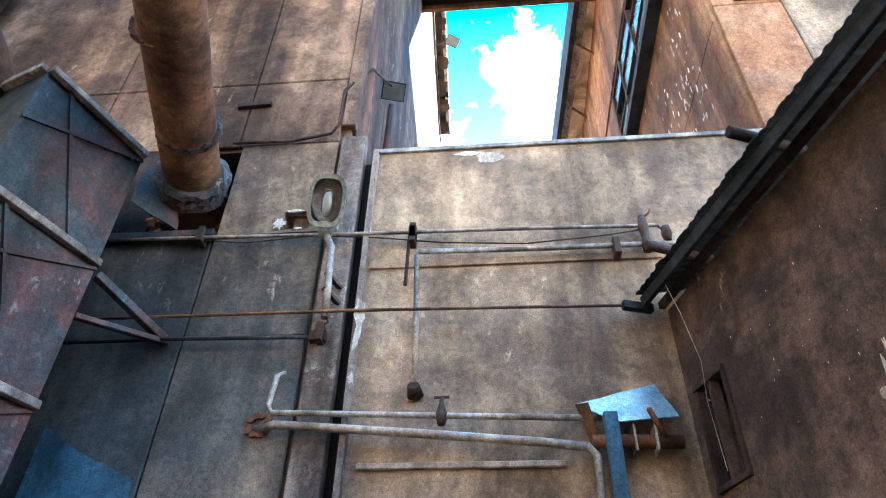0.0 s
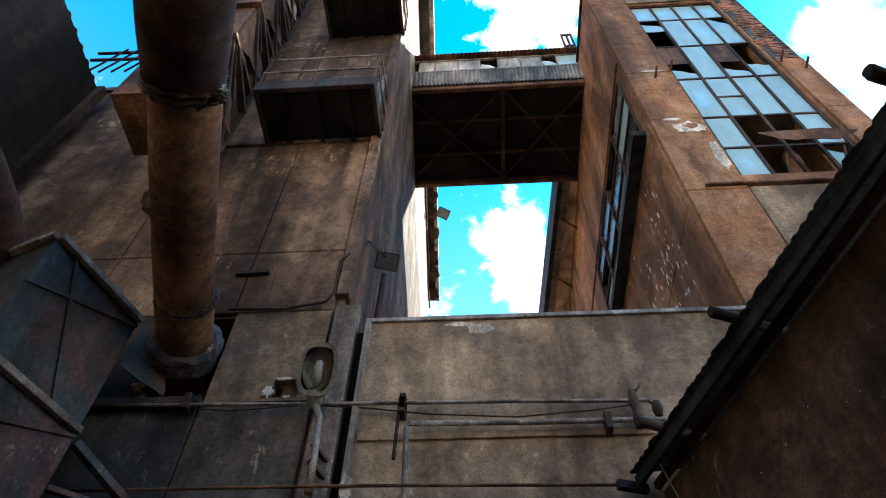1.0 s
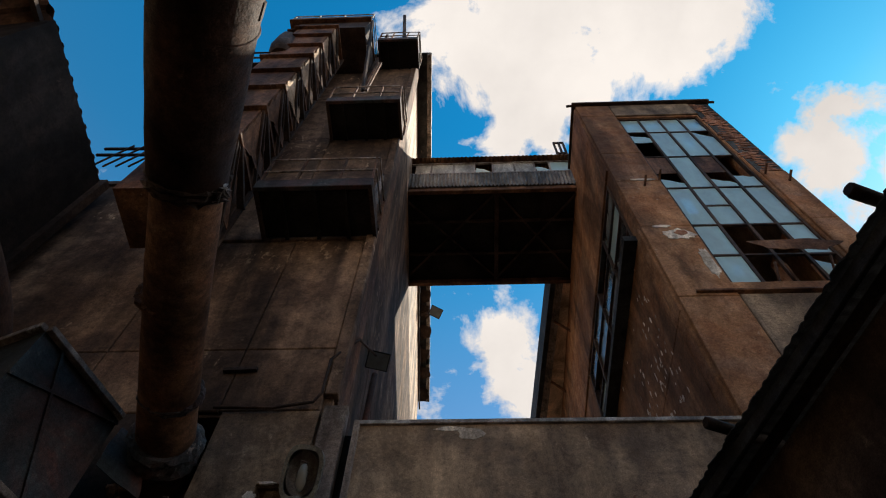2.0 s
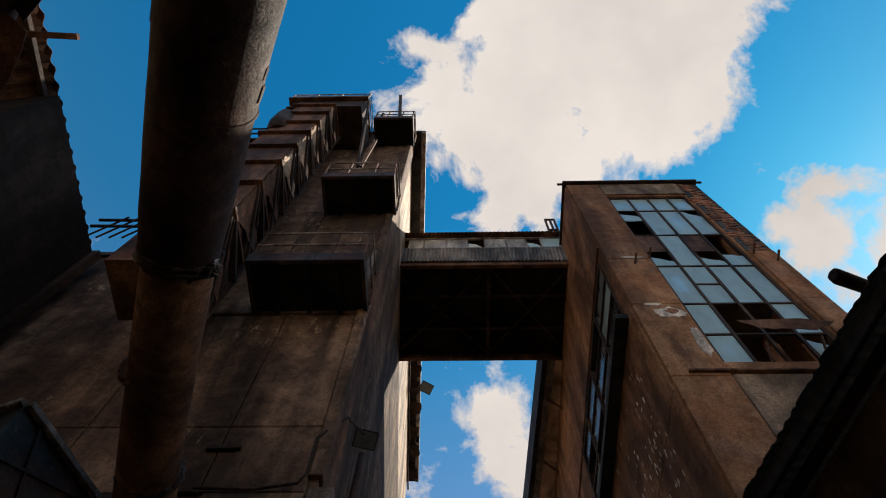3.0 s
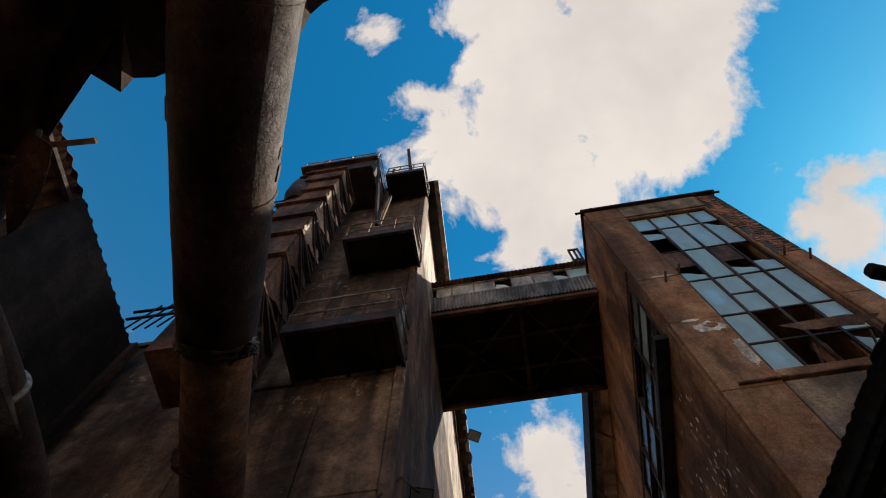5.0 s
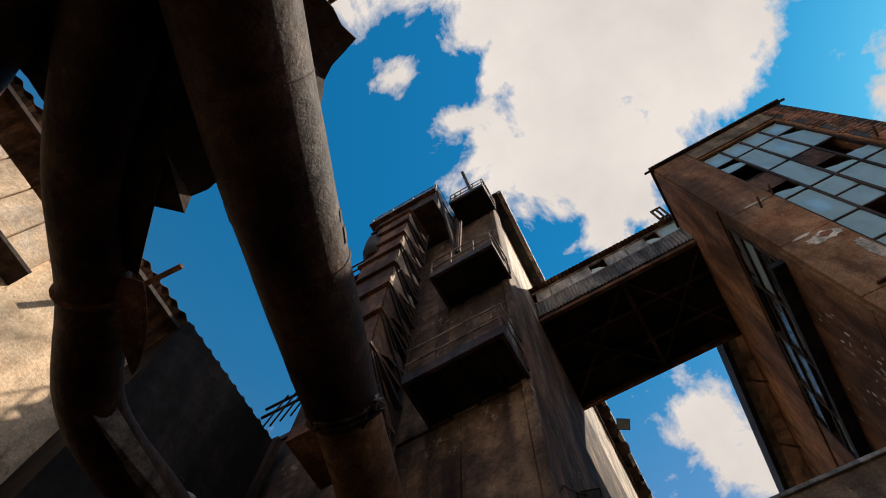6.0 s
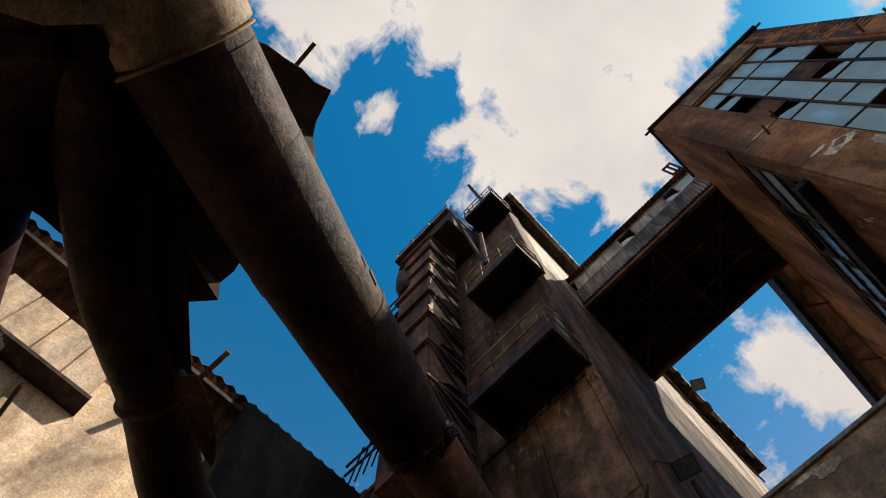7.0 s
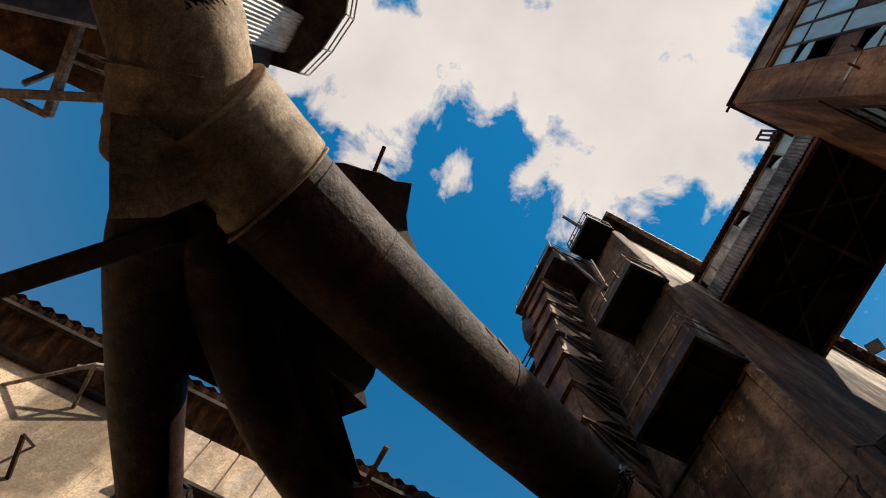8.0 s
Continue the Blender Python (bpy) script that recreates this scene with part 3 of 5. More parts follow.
for a, c in (((-2.08, 3.58, 15.15), (-2.03, 3.58, 17.66)), ((-2.01, 3.58, 15.15), (-1.96, 3.58, 17.66))):
    b = bmesh.new()
    beam(b, a, c, 0.045)
    part("strut", b, RUST, shaft)
for x in (-4.7, -4.0, -3.3, -2.48):
    b = bmesh.new()
    beam(b, (x, 3.02, 20.7), (x, 3.02, 21.3), 0.035)
    part("post", b, RAIL, shaft)
for h in (20.95, 21.3):
    b = bmesh.new()
    tube(b, [(-4.7, 3.02, h), (-2.48, 3.02, h), (-2.48, 4.3, h)], 0.02, 8)
    part("rail", b, RAIL, shaft)
b = bmesh.new()
box(b, (-5.2, 3.0, 15.4), (-4.15, 3.9, 15.46))
for z in (15.9, 16.4):
    tube(b, [(-5.2, 3.0, z), (-4.2, 3.0, z)], 0.02, 6)
part("landing", b, DARK_STEEL, shaft)
for ob in shaft.children_recursive:
    ob.data.transform(Matrix.Translation((0, 0, 1.6)) @ Matrix.Scale(1.2, 4) @ Matrix.Translation((0, 0, -1.6)))

# ---- bridge ----
bridge = thing("skybridge", "enclosed footbridge with corrugated parapet and broken window band", "bridge")
BX0, BX1, BY0, BY1 = -1.95, 3.34, 7.7, 11.0
# deck coloured near-black in place of the shade under the bridge
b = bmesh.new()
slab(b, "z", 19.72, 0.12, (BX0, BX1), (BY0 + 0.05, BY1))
part("floor_deck", b, SHADE_BLACK, bridge)
for y in (BY0 + 0.05, BY1 - 0.1):
    b = bmesh.new()
    box(b, (BX0, y, 19.52), (BX1, y + 0.12, 19.86))
    part("edge_girder", b, RUST, bridge, "", 0.01)
b = bmesh.new()
box(b, (0.86, BY0 + 0.1, 19.56), (0.98, BY1 - 0.05, 19.72))
part("spine_beam", b, DARK_STEEL, bridge)
for y in (8.8, 9.9):
    b = bmesh.new()
    box(b, (BX0, y, 19.62), (BX1, y + 0.07, 19.72))
    part("cross_beam", b, DARK_STEEL, bridge)
for a, c in (((BX0, BY0 + 0.2, 19.66), (0.9, BY1 - 0.2, 19.66)), ((BX0, BY1 - 0.2, 19.64), (0.9, BY0 + 0.2, 19.64)), ((0.95, BY0 + 0.2, 19.66), (BX1, BY1 - 0.2, 19.66)), ((0.95, BY1 - 0.2, 19.64), (BX1, BY0 + 0.2, 19.64))):
    b = bmesh.new()
    beam(b, a, c, 0.06, 0.04)
    part("diagonal", b, DARK_STEEL, bridge)
b = bmesh.new()
corrugated(b, (BX0, BY0, 19.74), (1, 0, 0), (0, 0, 1), BX1 - BX0, 1.0, 0.11, 0.03)
part("parapet", b, ZINC, bridge, "grey corrugated parapet sheet")
b = bmesh.new()
box(b, (BX0, BY1 - 0.08, 19.86), (BX1, BY1, 21.6))
part("rear_wall", b, DARK_STEEL, bridge)
b = bmesh.new()
corrugated(b, (BX0, BY0 - 0.18, 21.68), (1, 0, 0), (0, 1, 0), BX1 - BX0, BY1 - BY0 + 0.3, 0.13, 0.025)
part("roof", b, RUST, bridge)
for z in (20.72, 21.56):
    b = bmesh.new()
    box(b, (BX0, BY0 + 0.0, z), (BX1, BY0 + 0.07, z + 0.08))
    part("window_rail", b, RAIL, bridge)
bx = [-1.58, -1.05, -0.35, 0.3, 0.88, 1.55, 2.18, 2.66, 3.36]
for i, (x0, x1) in enumerate(zip(bx, bx[1:])):
    b = bmesh.new()
    box(b, (x1 - 0.03, BY0 + 0.01, 20.8), (x1 + 0.03, BY0 + 0.06, 21.56))
    part("mullion", b, RAIL, bridge)
    if i in (3, 6):
        b = bmesh.new()
        ragged_sheet(b, [(x0 + 0.05, BY0 + 0.03, 20.82), (x0 + 0.5, BY0 + 0.03, 20.82), (x0 + 0.3, BY0 + 0.03, 21.1), (x0 + 0.05, BY0 + 0.03, 21.2)], 0.008, i)
        part("broken_pane", b, GLASS, bridge)
        continue
    b = bmesh.new()
    box(b, (x0 + 0.03, BY0 + 0.03, 20.8), (x1 - 0.03, BY0 + 0.036, 21.56))
    part("pane", b, PALE_ZINC if i in (0, 1, 2, 4, 5) else GLASS, bridge)

# ---- workshop ----
shop = thing("workshop", "tall ochre rendered workshop with a great broken window", "building")
WX0, WX1, WY, WZ = 3.3, 7.15, 5.8, 20.95
win = (4.31, 10.98, 6.53, 19.88)
b = bmesh.new()
slab(b, "y", WY, 0.4, (WX0, WX1), (0.0, WZ), [win])
part("front_wall", b, BRICK_RENDER, shop, "", 0.02)
side_win = (6.15, 13.1, 11.7, 15.9)
b = bmesh.new()
slab(b, "x", WX0, 0.4, (WY + 0.4, 21.0), (0.0, WZ), [side_win])
part("side_wall", b, BRICK_RENDER, shop)
b = bmesh.new()
slab(b, "x", WX1 - 0.4, 0.4, (6.2, 21.0), (0.0, WZ), [(7.25, 13.37, 7.62, 14.54), (6.57, 14.10, 6.95, 14.38)])
part("side_wall", b, BRICK_RENDER, shop)
b = bmesh.new()
slab(b, "y", 21.0, 0.3, (WX0, WX1), (0.0, WZ))
part("rear_wall", b, BRICK_RENDER, shop)
b = bmesh.new()
box(b, (WX0 - 0.1, WY - 0.14, WZ), (WX1 + 0.06, 21.4, WZ + 0.1))
part("roof", b, DARK_STEEL, shop, "", 0.01)
for x in (WX0 - 0.2, WX1 + 0.02):
    b = bmesh.new()
    beam(b, (x - 0.06, WY - 0.05, WZ + 0.02), (x + 0.2, WY - 0.05, WZ + 0.04), 0.06)
    part("gutter_end", b, DARK_STEEL, shop)
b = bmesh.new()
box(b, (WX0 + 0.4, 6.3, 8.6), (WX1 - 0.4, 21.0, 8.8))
part("inner_floor", b, SHADE_BLACK, shop)
# gallery along the lane behind the bridge: dark edge board, ribbed soffit, brackets
def prism(bm, pts, z0, z1):
    lo = [bm.verts.new((x, y, z0)) for x, y in pts]
    hi = [bm.verts.new((x, y, z1)) for x, y in pts]
    bm.faces.new(lo[::-1])
    bm.faces.new(hi)
    for i in range(len(pts)):
        k = (i + 1) % len(pts)
        bm.faces.new((lo[i], lo[k], hi[k], hi[i]))


b = bmesh.new()
prism(b, [(2.62, 11.02), (2.1, 20.9), (2.26, 20.9), (2.78, 11.02)], 19.5, 20.6)
part("gallery_edge", b, TAR, shop, "dark gallery edge board", 0.01)
for k in range(5):
    b = bmesh.new()
    x = 2.79 + k * 0.05
    prism(b, [(x, 11.02), (x - 0.52, 20.9), (x - 0.485, 20.9), (x + 0.035, 11.02)], 19.56, 19.62)
    part("soffit_batten", b, PIPE_PAINT, shop, "grey ribbed soffit")
b = bmesh.new()
prism(b, [(2.78, 11.02), (2.26, 20.9), (WX0, 20.9), (WX0, 11.02)], 19.62, 19.7)
part("gallery_floor", b, PALE_WALL, shop, "pale gallery soffit")
for y in (12.5, 15.0, 17.5):
    b = bmesh.new()
    beam(b, (WX0, y, 19.0), (WX0 - 0.5, y, 19.6), 0.06)
    part("gallery_bracket", b, RUST, shop)
# facing panels beside and above the window
front_panels(shop, BRICK_RENDER, WY, [WX0, 4.27], [7.0, 10.5, 12.98, 15.2, 16.95, 19.95, 20.94], 0.045)
front_panels(shop, RENDER_WALL, WY, [4.27, 6.58], [19.95, 20.94], 0.045)
front_panels(shop, RENDER_WALL, WY, [4.27, 6.58, WX1], [7.0, 10.55], 0.045)
front_panels(shop, BRICK_RENDER, WY, [6.58, WX1], [10.55, 13.2, 15.6], 0.045)
side_panels(shop, BRICK_RENDER, WX0, [5.82, 6.1, 9.2, 12.5, 16.5, 20.9], [0, 7.2, 10.2, 13.0], -1, 0.045)
side_panels(shop, BRICK_RENDER, WX0, [5.82, 6.1, 9.2, 12.5, 16.5, 20.9], [16.0, 18.4, 20.9], -1, 0.045)
b = bmesh.new()
box(b, (3.62, WY - 0.1, 10.58), (6.6, WY, 10.63))
part("sill", b, RUST, shop, "", 0.008)
b = bmesh.new()
box(b, (4.1, WY - 0.09, 8.1), (5.0, WY, 8.18))
part("ledge", b, RAIL, shop, "", 0.008)
for fx, fz, fu, fv, fs in ((3.94, 12.62, 0.34, 0.24, 5), (4.14, 11.55, 0.12, 0.6, 6), (3.9, 15.25, 0.3, 0.06, 7), (3.7, 12.95, 0.2, 0.06, 8)):
    b = bmesh.new()
    flake(b, "y", WY - 0.045, fx, fz, fu, fv, fs, 0.01, 26, 0.35)
    part("bare_plaster", b, PLASTER, shop, "pale patch of broken plaster")
b = bmesh.new()
flake(b, "y", WY - 0.055, 3.98, 12.66, 0.14, 0.11, 9, 0.008, 14, 0.3)
part("bare_brick", b, BRICKS, shop)
for x, z in ((3.86, 14.9), (4.25, 15.2), (6.62, 15.4), (6.98, 15.0)):
    b = bmesh.new()
    beam(b, (x, WY - 0.04, z), (x + 0.03, WY - 0.26, z + 0.1), 0.04)
    part("bracket", b, RUST, shop)
b = bmesh.new()
for a, c in (((3.0, 7.6, 21.7), (3.0, 7.6, 23.0)), ((3.16, 7.6, 21.7), (3.16, 7.6, 23.0)), ((3.3, 7.6, 20.9), (3.3, 7.6, 23.0)), ((2.97, 7.6, 23.0), (3.33, 7.6, 23.0)), ((2.97, 7.6, 22.0), (3.33, 7.6, 22.0))):
    beam(b, a, c, 0.06)
part("roof_ladder", b, DARK_STEEL, shop)

# the great window: frame, mullions, panes
b = bmesh.new()
slab(b, "y", WY + 0.05, 0.1, (win[0] - 0.002, win[2] + 0.002), (win[1] - 0.002, win[3] + 0.002), [(win[0] + 0.05, win[1] + 0.05, win[2] - 0.05, win[3] - 0.05)])
window = part("window", b, DARK_STEEL, shop, "great steel window with broken and dusty panes")
cols = [4.31, 4.88, 5.44, 5.99, 6.53]
rows = [10.98, 12.0, 13.2, 15.02, 16.92, 18.76, 19.88]
for x in cols:
    b = bmesh.new()
    box(b, (x - 0.03, WY + 0.06, win[1]), (x + 0.03, WY + 0.12, win[3]))
    part("mullion", b, DARK_STEEL, window)
for z in rows:
    b = bmesh.new()
    box(b, (win[0], WY + 0.065, z - 0.025), (win[2], WY + 0.115, z + 0.025))
    part("transom", b, DARK_STEEL, window)
b = bmesh.new()
box(b, (cols[1], WY + 0.065, 14.06), (cols[2], WY + 0.115, 14.11))
part("transom", b, DARK_STEEL, window)
GONE = {(1, 1), (2, 1), (1, 0), (2, 0)}
BROWN = {(0, 3), (2, 3)}
HALF = {(0, 4): 0.45, (3, 3): 0.0, (3, 4): 0.75, (3, 0): 0.5, (0, 3): 0.35, (2, 3): 0.3}
for i, (x0, x1) in enumerate(zip(cols, cols[1:])):
    for j, (z0, z1) in enumerate(zip(rows, rows[1:])):
        if (i, j) in GONE:
            continue
        a, c = z0 + 0.03, z1 - 0.03
        keep = HALF.get((i, j), 1.0)
        if (i, j) in BROWN:
            b = bmesh.new()
            box(b, (x0 + 0.03, WY + 0.08, a + (c - a) * 0.45), (x1 - 0.03, WY + 0.09, c))
            part("board", b, RUST, window)
            c = a + (c - a) * 0.4
        elif (i, j) == (0, 4):
            a = a + (c - a) * 0.6
        b = bmesh.new()
        if keep < 1.0:
            ragged_sheet(b, [(x0 + 0.03, WY + 0.09, a), (x1 - 0.03, WY + 0.09, a), (x1 - 0.03, WY + 0.09, a + (c - a) * max(keep, 0.3)), (x0 + 0.03, WY + 0.09, a + (c - a) * min(1, keep + 0.35))], 0.006, 10 * i + j, 0.04)
        else:
            tilt = rng.uniform(-0.012, 0.012)
            q = [b.verts.new(p) for p in ((x0 + 0.03, WY + 0.088 + tilt, a), (x1 - 0.03, WY + 0.088 - tilt, a), (x1 - 0.03, WY + 0.088, c), (x0 + 0.03, WY + 0.088, c))]
            w_ = [b.verts.new(v.co + Vector((0, 0.006, 0))) for v in q]
            b.faces.new(q)
            b.faces.new(w_[::-1])
            for k in range(4):
                b.faces.new((q[k], w_[k], w_[(k + 1) % 4], q[(k + 1) % 4]))
        part("pane", b, GLASS, window)
b = bmesh.new()
ragged_sheet(b, [(5.0, WY - 0.06, 12.25), (5.8, WY - 0.2, 12.05), (6.42, WY - 0.3, 11.75), (6.1, WY - 0.22, 11.6), (5.25, WY - 0.1, 11.9)], 0.01, 3, 0.05)
part("hanging_sheet", b, RUST, window, "bent sheet hanging out of the window")
for x, z in ((5.1, 11.0), (5.45, 10.95), (6.1, 11.2), (5.9, 10.9)):
    b = bmesh.new()
    beam(b, (x, WY + 0.1, z - 0.1), (x + rng.uniform(-0.2, 0.2), WY - 0.05, z + 0.5), 0.035)
    part("bent_bar", b, RUST, window)
# the side window: deep frame with louvred lights
b = bmesh.new()
slab(b, "x", WX0 + 0.0, 0.12, (6.152, 11.698), (13.102, 15.898), [(6.2, 13.15, 11.65, 15.85)])
swin = part("side_window", b, DARK_STEEL, shop)
for y in (6.18, 7.6, 9.1, 10.5, 11.66):
    b = bmesh.new()
    box(b, (WX0 - 0.03, y - 0.03, 13.1), (WX0 + 0.1, y + 0.03, 15.9))
    part("mullion", b, DARK_STEEL, swin)
for z in (13.12, 13.8, 14.5, 15.2, 15.86):
    b = bmesh.new()
    box(b, (WX0 - 0.02, 6.15, z - 0.025), (WX0 + 0.08, 11.7, z + 0.025))
    part("transom", b, PAINTED, swin)
ys = [6.18, 7.6, 9.1, 10.5, 11.66]
zs = [13.12, 13.8, 14.5, 15.2, 15.86]
for i, (y0, y1) in enumerate(zip(ys, ys[1:])):
    for j, (z0, z1) in enumerate(zip(zs, zs[1:])):
        if (i, j) in ((2, 1), (3, 2), (1, 3)):
            continue
        b = bmesh.new()
        box(b, (WX0 + 0.03, y0 + 0.03, z0 + 0.03), (WX0 + 0.036, y1 - 0.03, z1 - 0.03))
        # three paler panes stand in for glints
        part("pane", b, GLASS if (i, j) in ((0, 2), (2, 0), (3, 1)) else DARK_GLASS, swin)
b = bmesh.new()
box(b, (WX0 - 0.3, 6.0, 12.86), (WX0, 11.8, 13.04))
part("sill", b, TAR, swin)

b = bmesh.new()
rf = random.Random(31)
for k in range(90):
    y = 6.6 + abs(rf.gauss(0, 0.9)) + rf.choice((0, 0, 1.4))
    flake(b, "x", WX0 - 0.045, y, 11.0 + rf.gauss(0, 1.1) - (y - 6.6) * 0.2, rf.uniform(0.01, 0.05), rf.uniform(0.03, 0.12), 500 + k, 0.004, 9, 0.6)
tagged(part("peeling_paint", b, PLASTER, shop, "pale flecks of peeling paint"), kind="stuff")

# ---- shed with the tarred eave ----
shed = thing("shed", "dark rendered shed with a tarred corrugated eave", "building")
SM = Matrix.Translation((1.44, 5.0, 0)) @ Matrix.Rotation(radians(17.0), 4, "Z")


def in_shed(bm):
    for v in bm.verts:
        v.co = SM @ v.co
    return bm


b = bmesh.new()
slab(b, "x", 0.0, 0.35, (-15.0, 0.0), (0.0, 4.78), [(-0.5, 3.22, -0.14, 3.98)])
part("wall", in_shed(b), DARK_WALL, shed)
# black sheet added behind the shed window for a dark inside
b = bmesh.new()
box(b, (0.5, -15, 0), (0.6, 0, 4.7))
part("shade_backing", in_shed(b), SHADE_BLACK, shed)
b = bmesh.new()
corrugated(b, (-0.3, -15.0, 4.86), (0, 1, 0), (1, 0, 0.28), 14.95, 2.5, 0.09, 0.005, 0.006)
part("roof", in_shed(b), TAR, shed, "tarred corrugated roof edge")
b = bmesh.new()
box(b, (-0.26, -15.0, 4.74), (-0.22, -0.04, 4.85))
part("fascia", in_shed(b), TAR, shed, "", 0.006)
b = bmesh.new()
box(b, (-0.1, -15.0, 4.76), (-0.05, -0.04, 4.82))
part("batten", in_shed(b), DARK_STEEL, shed)
b = bmesh.new()
rr = random.Random(4)
for k in range(40):
    y = -0.1 - k * 0.31 - rr.random() * 0.1
    w = rr.uniform(0.1, 0.3)
    ragged_sheet(b, [(-0.27, y, 4.86), (-0.3 - rr.random() * 0.035, y - w * 0.3, 4.85), (-0.3 - rr.random() * 0.02, y - w * 0.7, 4.86), (-0.27, y - w, 4.87)], 0.008, k, 0.006, 0.05)
tagged(part("torn_felt_edge", in_shed(b), TAR, shed), kind="stuff")
for y in (-0.62, -1.8, -3.52, -5.02, -6.62):
    b = bmesh.new()
    tube(b, [(-0.46, y, 4.92), (-0.44, y, 4.92), (0.1, y + 0.03, 4.9)], [0.036, 0.042, 0.036], 10, wobble=0.25)
    part("rafter_end", in_shed(b), DARK_STEEL, shed, "round weathered rafter end")
b = bmesh.new()
box(b, (-0.42, -0.06, 4.72), (-0.16, 0.0, 4.79))
part("end_angle", in_shed(b), PAINTED, shed)
b = bmesh.new()
flake(b, "x", 0.0, -1.76, 3.22, 0.04, 0.2, 21, 0.006, 20, 0.5)
flake(b, "x", 0.0, -1.72, 3.08, 0.045, 0.09, 22, 0.006, 12, 0.4)
flake(b, "x", 0.0, -1.8, 3.36, 0.016, 0.12, 24, 0.005, 12, 0.5)
part("bare_plaster", in_shed(b), PLASTER, shed, "long pale patch of bare plaster")
b = bmesh.new()
for k in range(26):
    flake(b, "x", 0.0, -1.2 + rr.gauss(0, 0.5), 3.8 + rr.gauss(0, 0.35), rr.uniform(0.0015, 0.004), rr.uniform(0.004, 0.012), 300 + k, 0.002, 7, 0.5)
part("paint_flecks", in_shed(b), PLASTER, shed)
b = bmesh.new()
tube(b, [(-0.05, -1.72, 3.18), (-0.01, -1.72, 3.19), (0.02, -1.72, 3.19)], [0.03, 0.035, 0.02], 9, wobble=0.3)
part("anchor", in_shed(b), PIPE_PAINT, shed)
b = bmesh.new()
slab(b, "x", 0.04, 0.06, (-0.499, -0.141), (3.221, 3.979), [(-0.47, 3.25, -0.17, 3.95)])
shed_win = part("window", in_shed(b), DARK_STEEL, shed)
for y in (-0.5, -0.32, -0.14):
    b = bmesh.new()
    box(b, (-0.02, y - 0.018, 3.2), (0.06, y + 0.018, 4.0))
    part("mullion", in_shed(b), DARK_STEEL, shed_win)
for z in (3.22, 3.98):
    b = bmesh.new()
    box(b, (-0.03, -0.52, z - 0.02), (0.07, -0.12, z + 0.02))
    part("frame_bar", in_shed(b), DARK_STEEL, shed_win)
b = bmesh.new()
box(b, (0.1, -0.48, 3.24), (0.106, -0.34, 3.96))
part("pane", in_shed(b), GLASS, shed_win)
b = bmesh.new()
box(b, (-0.04, -2.3, 3.5), (0.0, -2.02, 3.78))
part("hatch", in_shed(b), RUST, shed)
b = bmesh.new()
tube(b, [SM @ Vector(p) for p in ((-0.2, -0.35, 4.78), (-0.14, -0.37, 4.5), (-0.06, -0.36, 4.1), (-0.05, -0.3, 3.8), (-0.03, -0.3, 3.3))], 0.0028, 6)
tagged(finish("loose_wire", b, RAG), "thin pale wire hanging from the shed's eave", "wire")

# ---- warehouse ----
left = thing("warehouse", "warehouse with pale sunlit panels and a corrugated roof edge", "building")
LX, LE, LZ = -7.85, -7.1, 13.45
b = bmesh.new()
slab(b, "x", LX, -0.4, (-40.0, 5.0), (0.0, 12.75))
part("wall", b, PALE_WALL, left)
b = bmesh.new()
corrugated(b, (LE, -40.0, LZ + 0.05), (0, 1, 0), (-1, 0, -1), 44.9, 1.06, 0.3, 0.05, 0.05)
corrugated(b, (LE, -40.0, LZ + 0.16), (0, 1, 0), (-1, 0, 0.1), 44.9, 9.0, 0.3, 0.05, 0.0)
part("roof", b, RUST, left, "rusty corrugated roof sheets")
for x, z in ((-7.2, LZ - 0.16), (-7.75, 12.68)):
    b = bmesh.new()
    beam(b, (x, -40, z), (x, 4.9, z), 0.1, 0.12)
    part("purlin", b, DARK_STEEL, left)
b = bmesh.new()
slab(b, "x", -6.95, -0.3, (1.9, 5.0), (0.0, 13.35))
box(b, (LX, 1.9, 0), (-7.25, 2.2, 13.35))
part("annex_wall", b, NEAR_BLACK_WALL, left, "near-black annex wall")
b = bmesh.new()
beam(b, (-6.9, 4.95, 9.0), (-6.9, 4.95, 13.4), 0.16)
part("corner_post", b, DARK_STEEL, left)
side_panels(left, PALE_WALL, LX, [-39.0, -33, -28, -23, -19, -15.4, -11.8, -8.2, -4.6, -1.0], [2.0, 5.0, 7.4, 9.4], 1, 0.06)
side_panels(left, PALE_WALL, LX, [-15.4, -11.8, -8.2, -5.4, -3.4], [9.4, 11.1], 1, 0.06)
# projecting cladding box with seams
b = bmesh.new()
box(b, (LX, -2.75, 11.3), (LX + 0.3, -0.37, 12.6))
cab = part("clad_box", b, PALE_WALL, left)
for k in range(4):
    b = bmesh.new()
    y0 = -0.35 - (k + 1) * 0.6
    box(b, (LX, y0 + 0.015, 11.28), (LX + 0.36, y0 + 0.585, 12.62))
    part("sheet", b, TAN, cab, "", 0.01)
b = bmesh.new()
box(b, (LX, -2.85, 11.18), (LX + 0.42, -0.3, 11.27))
part("sill_bar", b, DARK_STEEL, cab)
for y in (-1.0, -4.2, -7.4):
    b = bmesh.new()
    beam(b, (LX, y, 10.0), (LX + 0.7, y - 0.1, 10.2), 0.06)
    beam(b, (LX + 0.7, y - 0.1, 10.2), (LX, y - 0.2, 10.9), 0.04)
    part("bracket", b, DARK_STEEL, left)
b = bmesh.new()
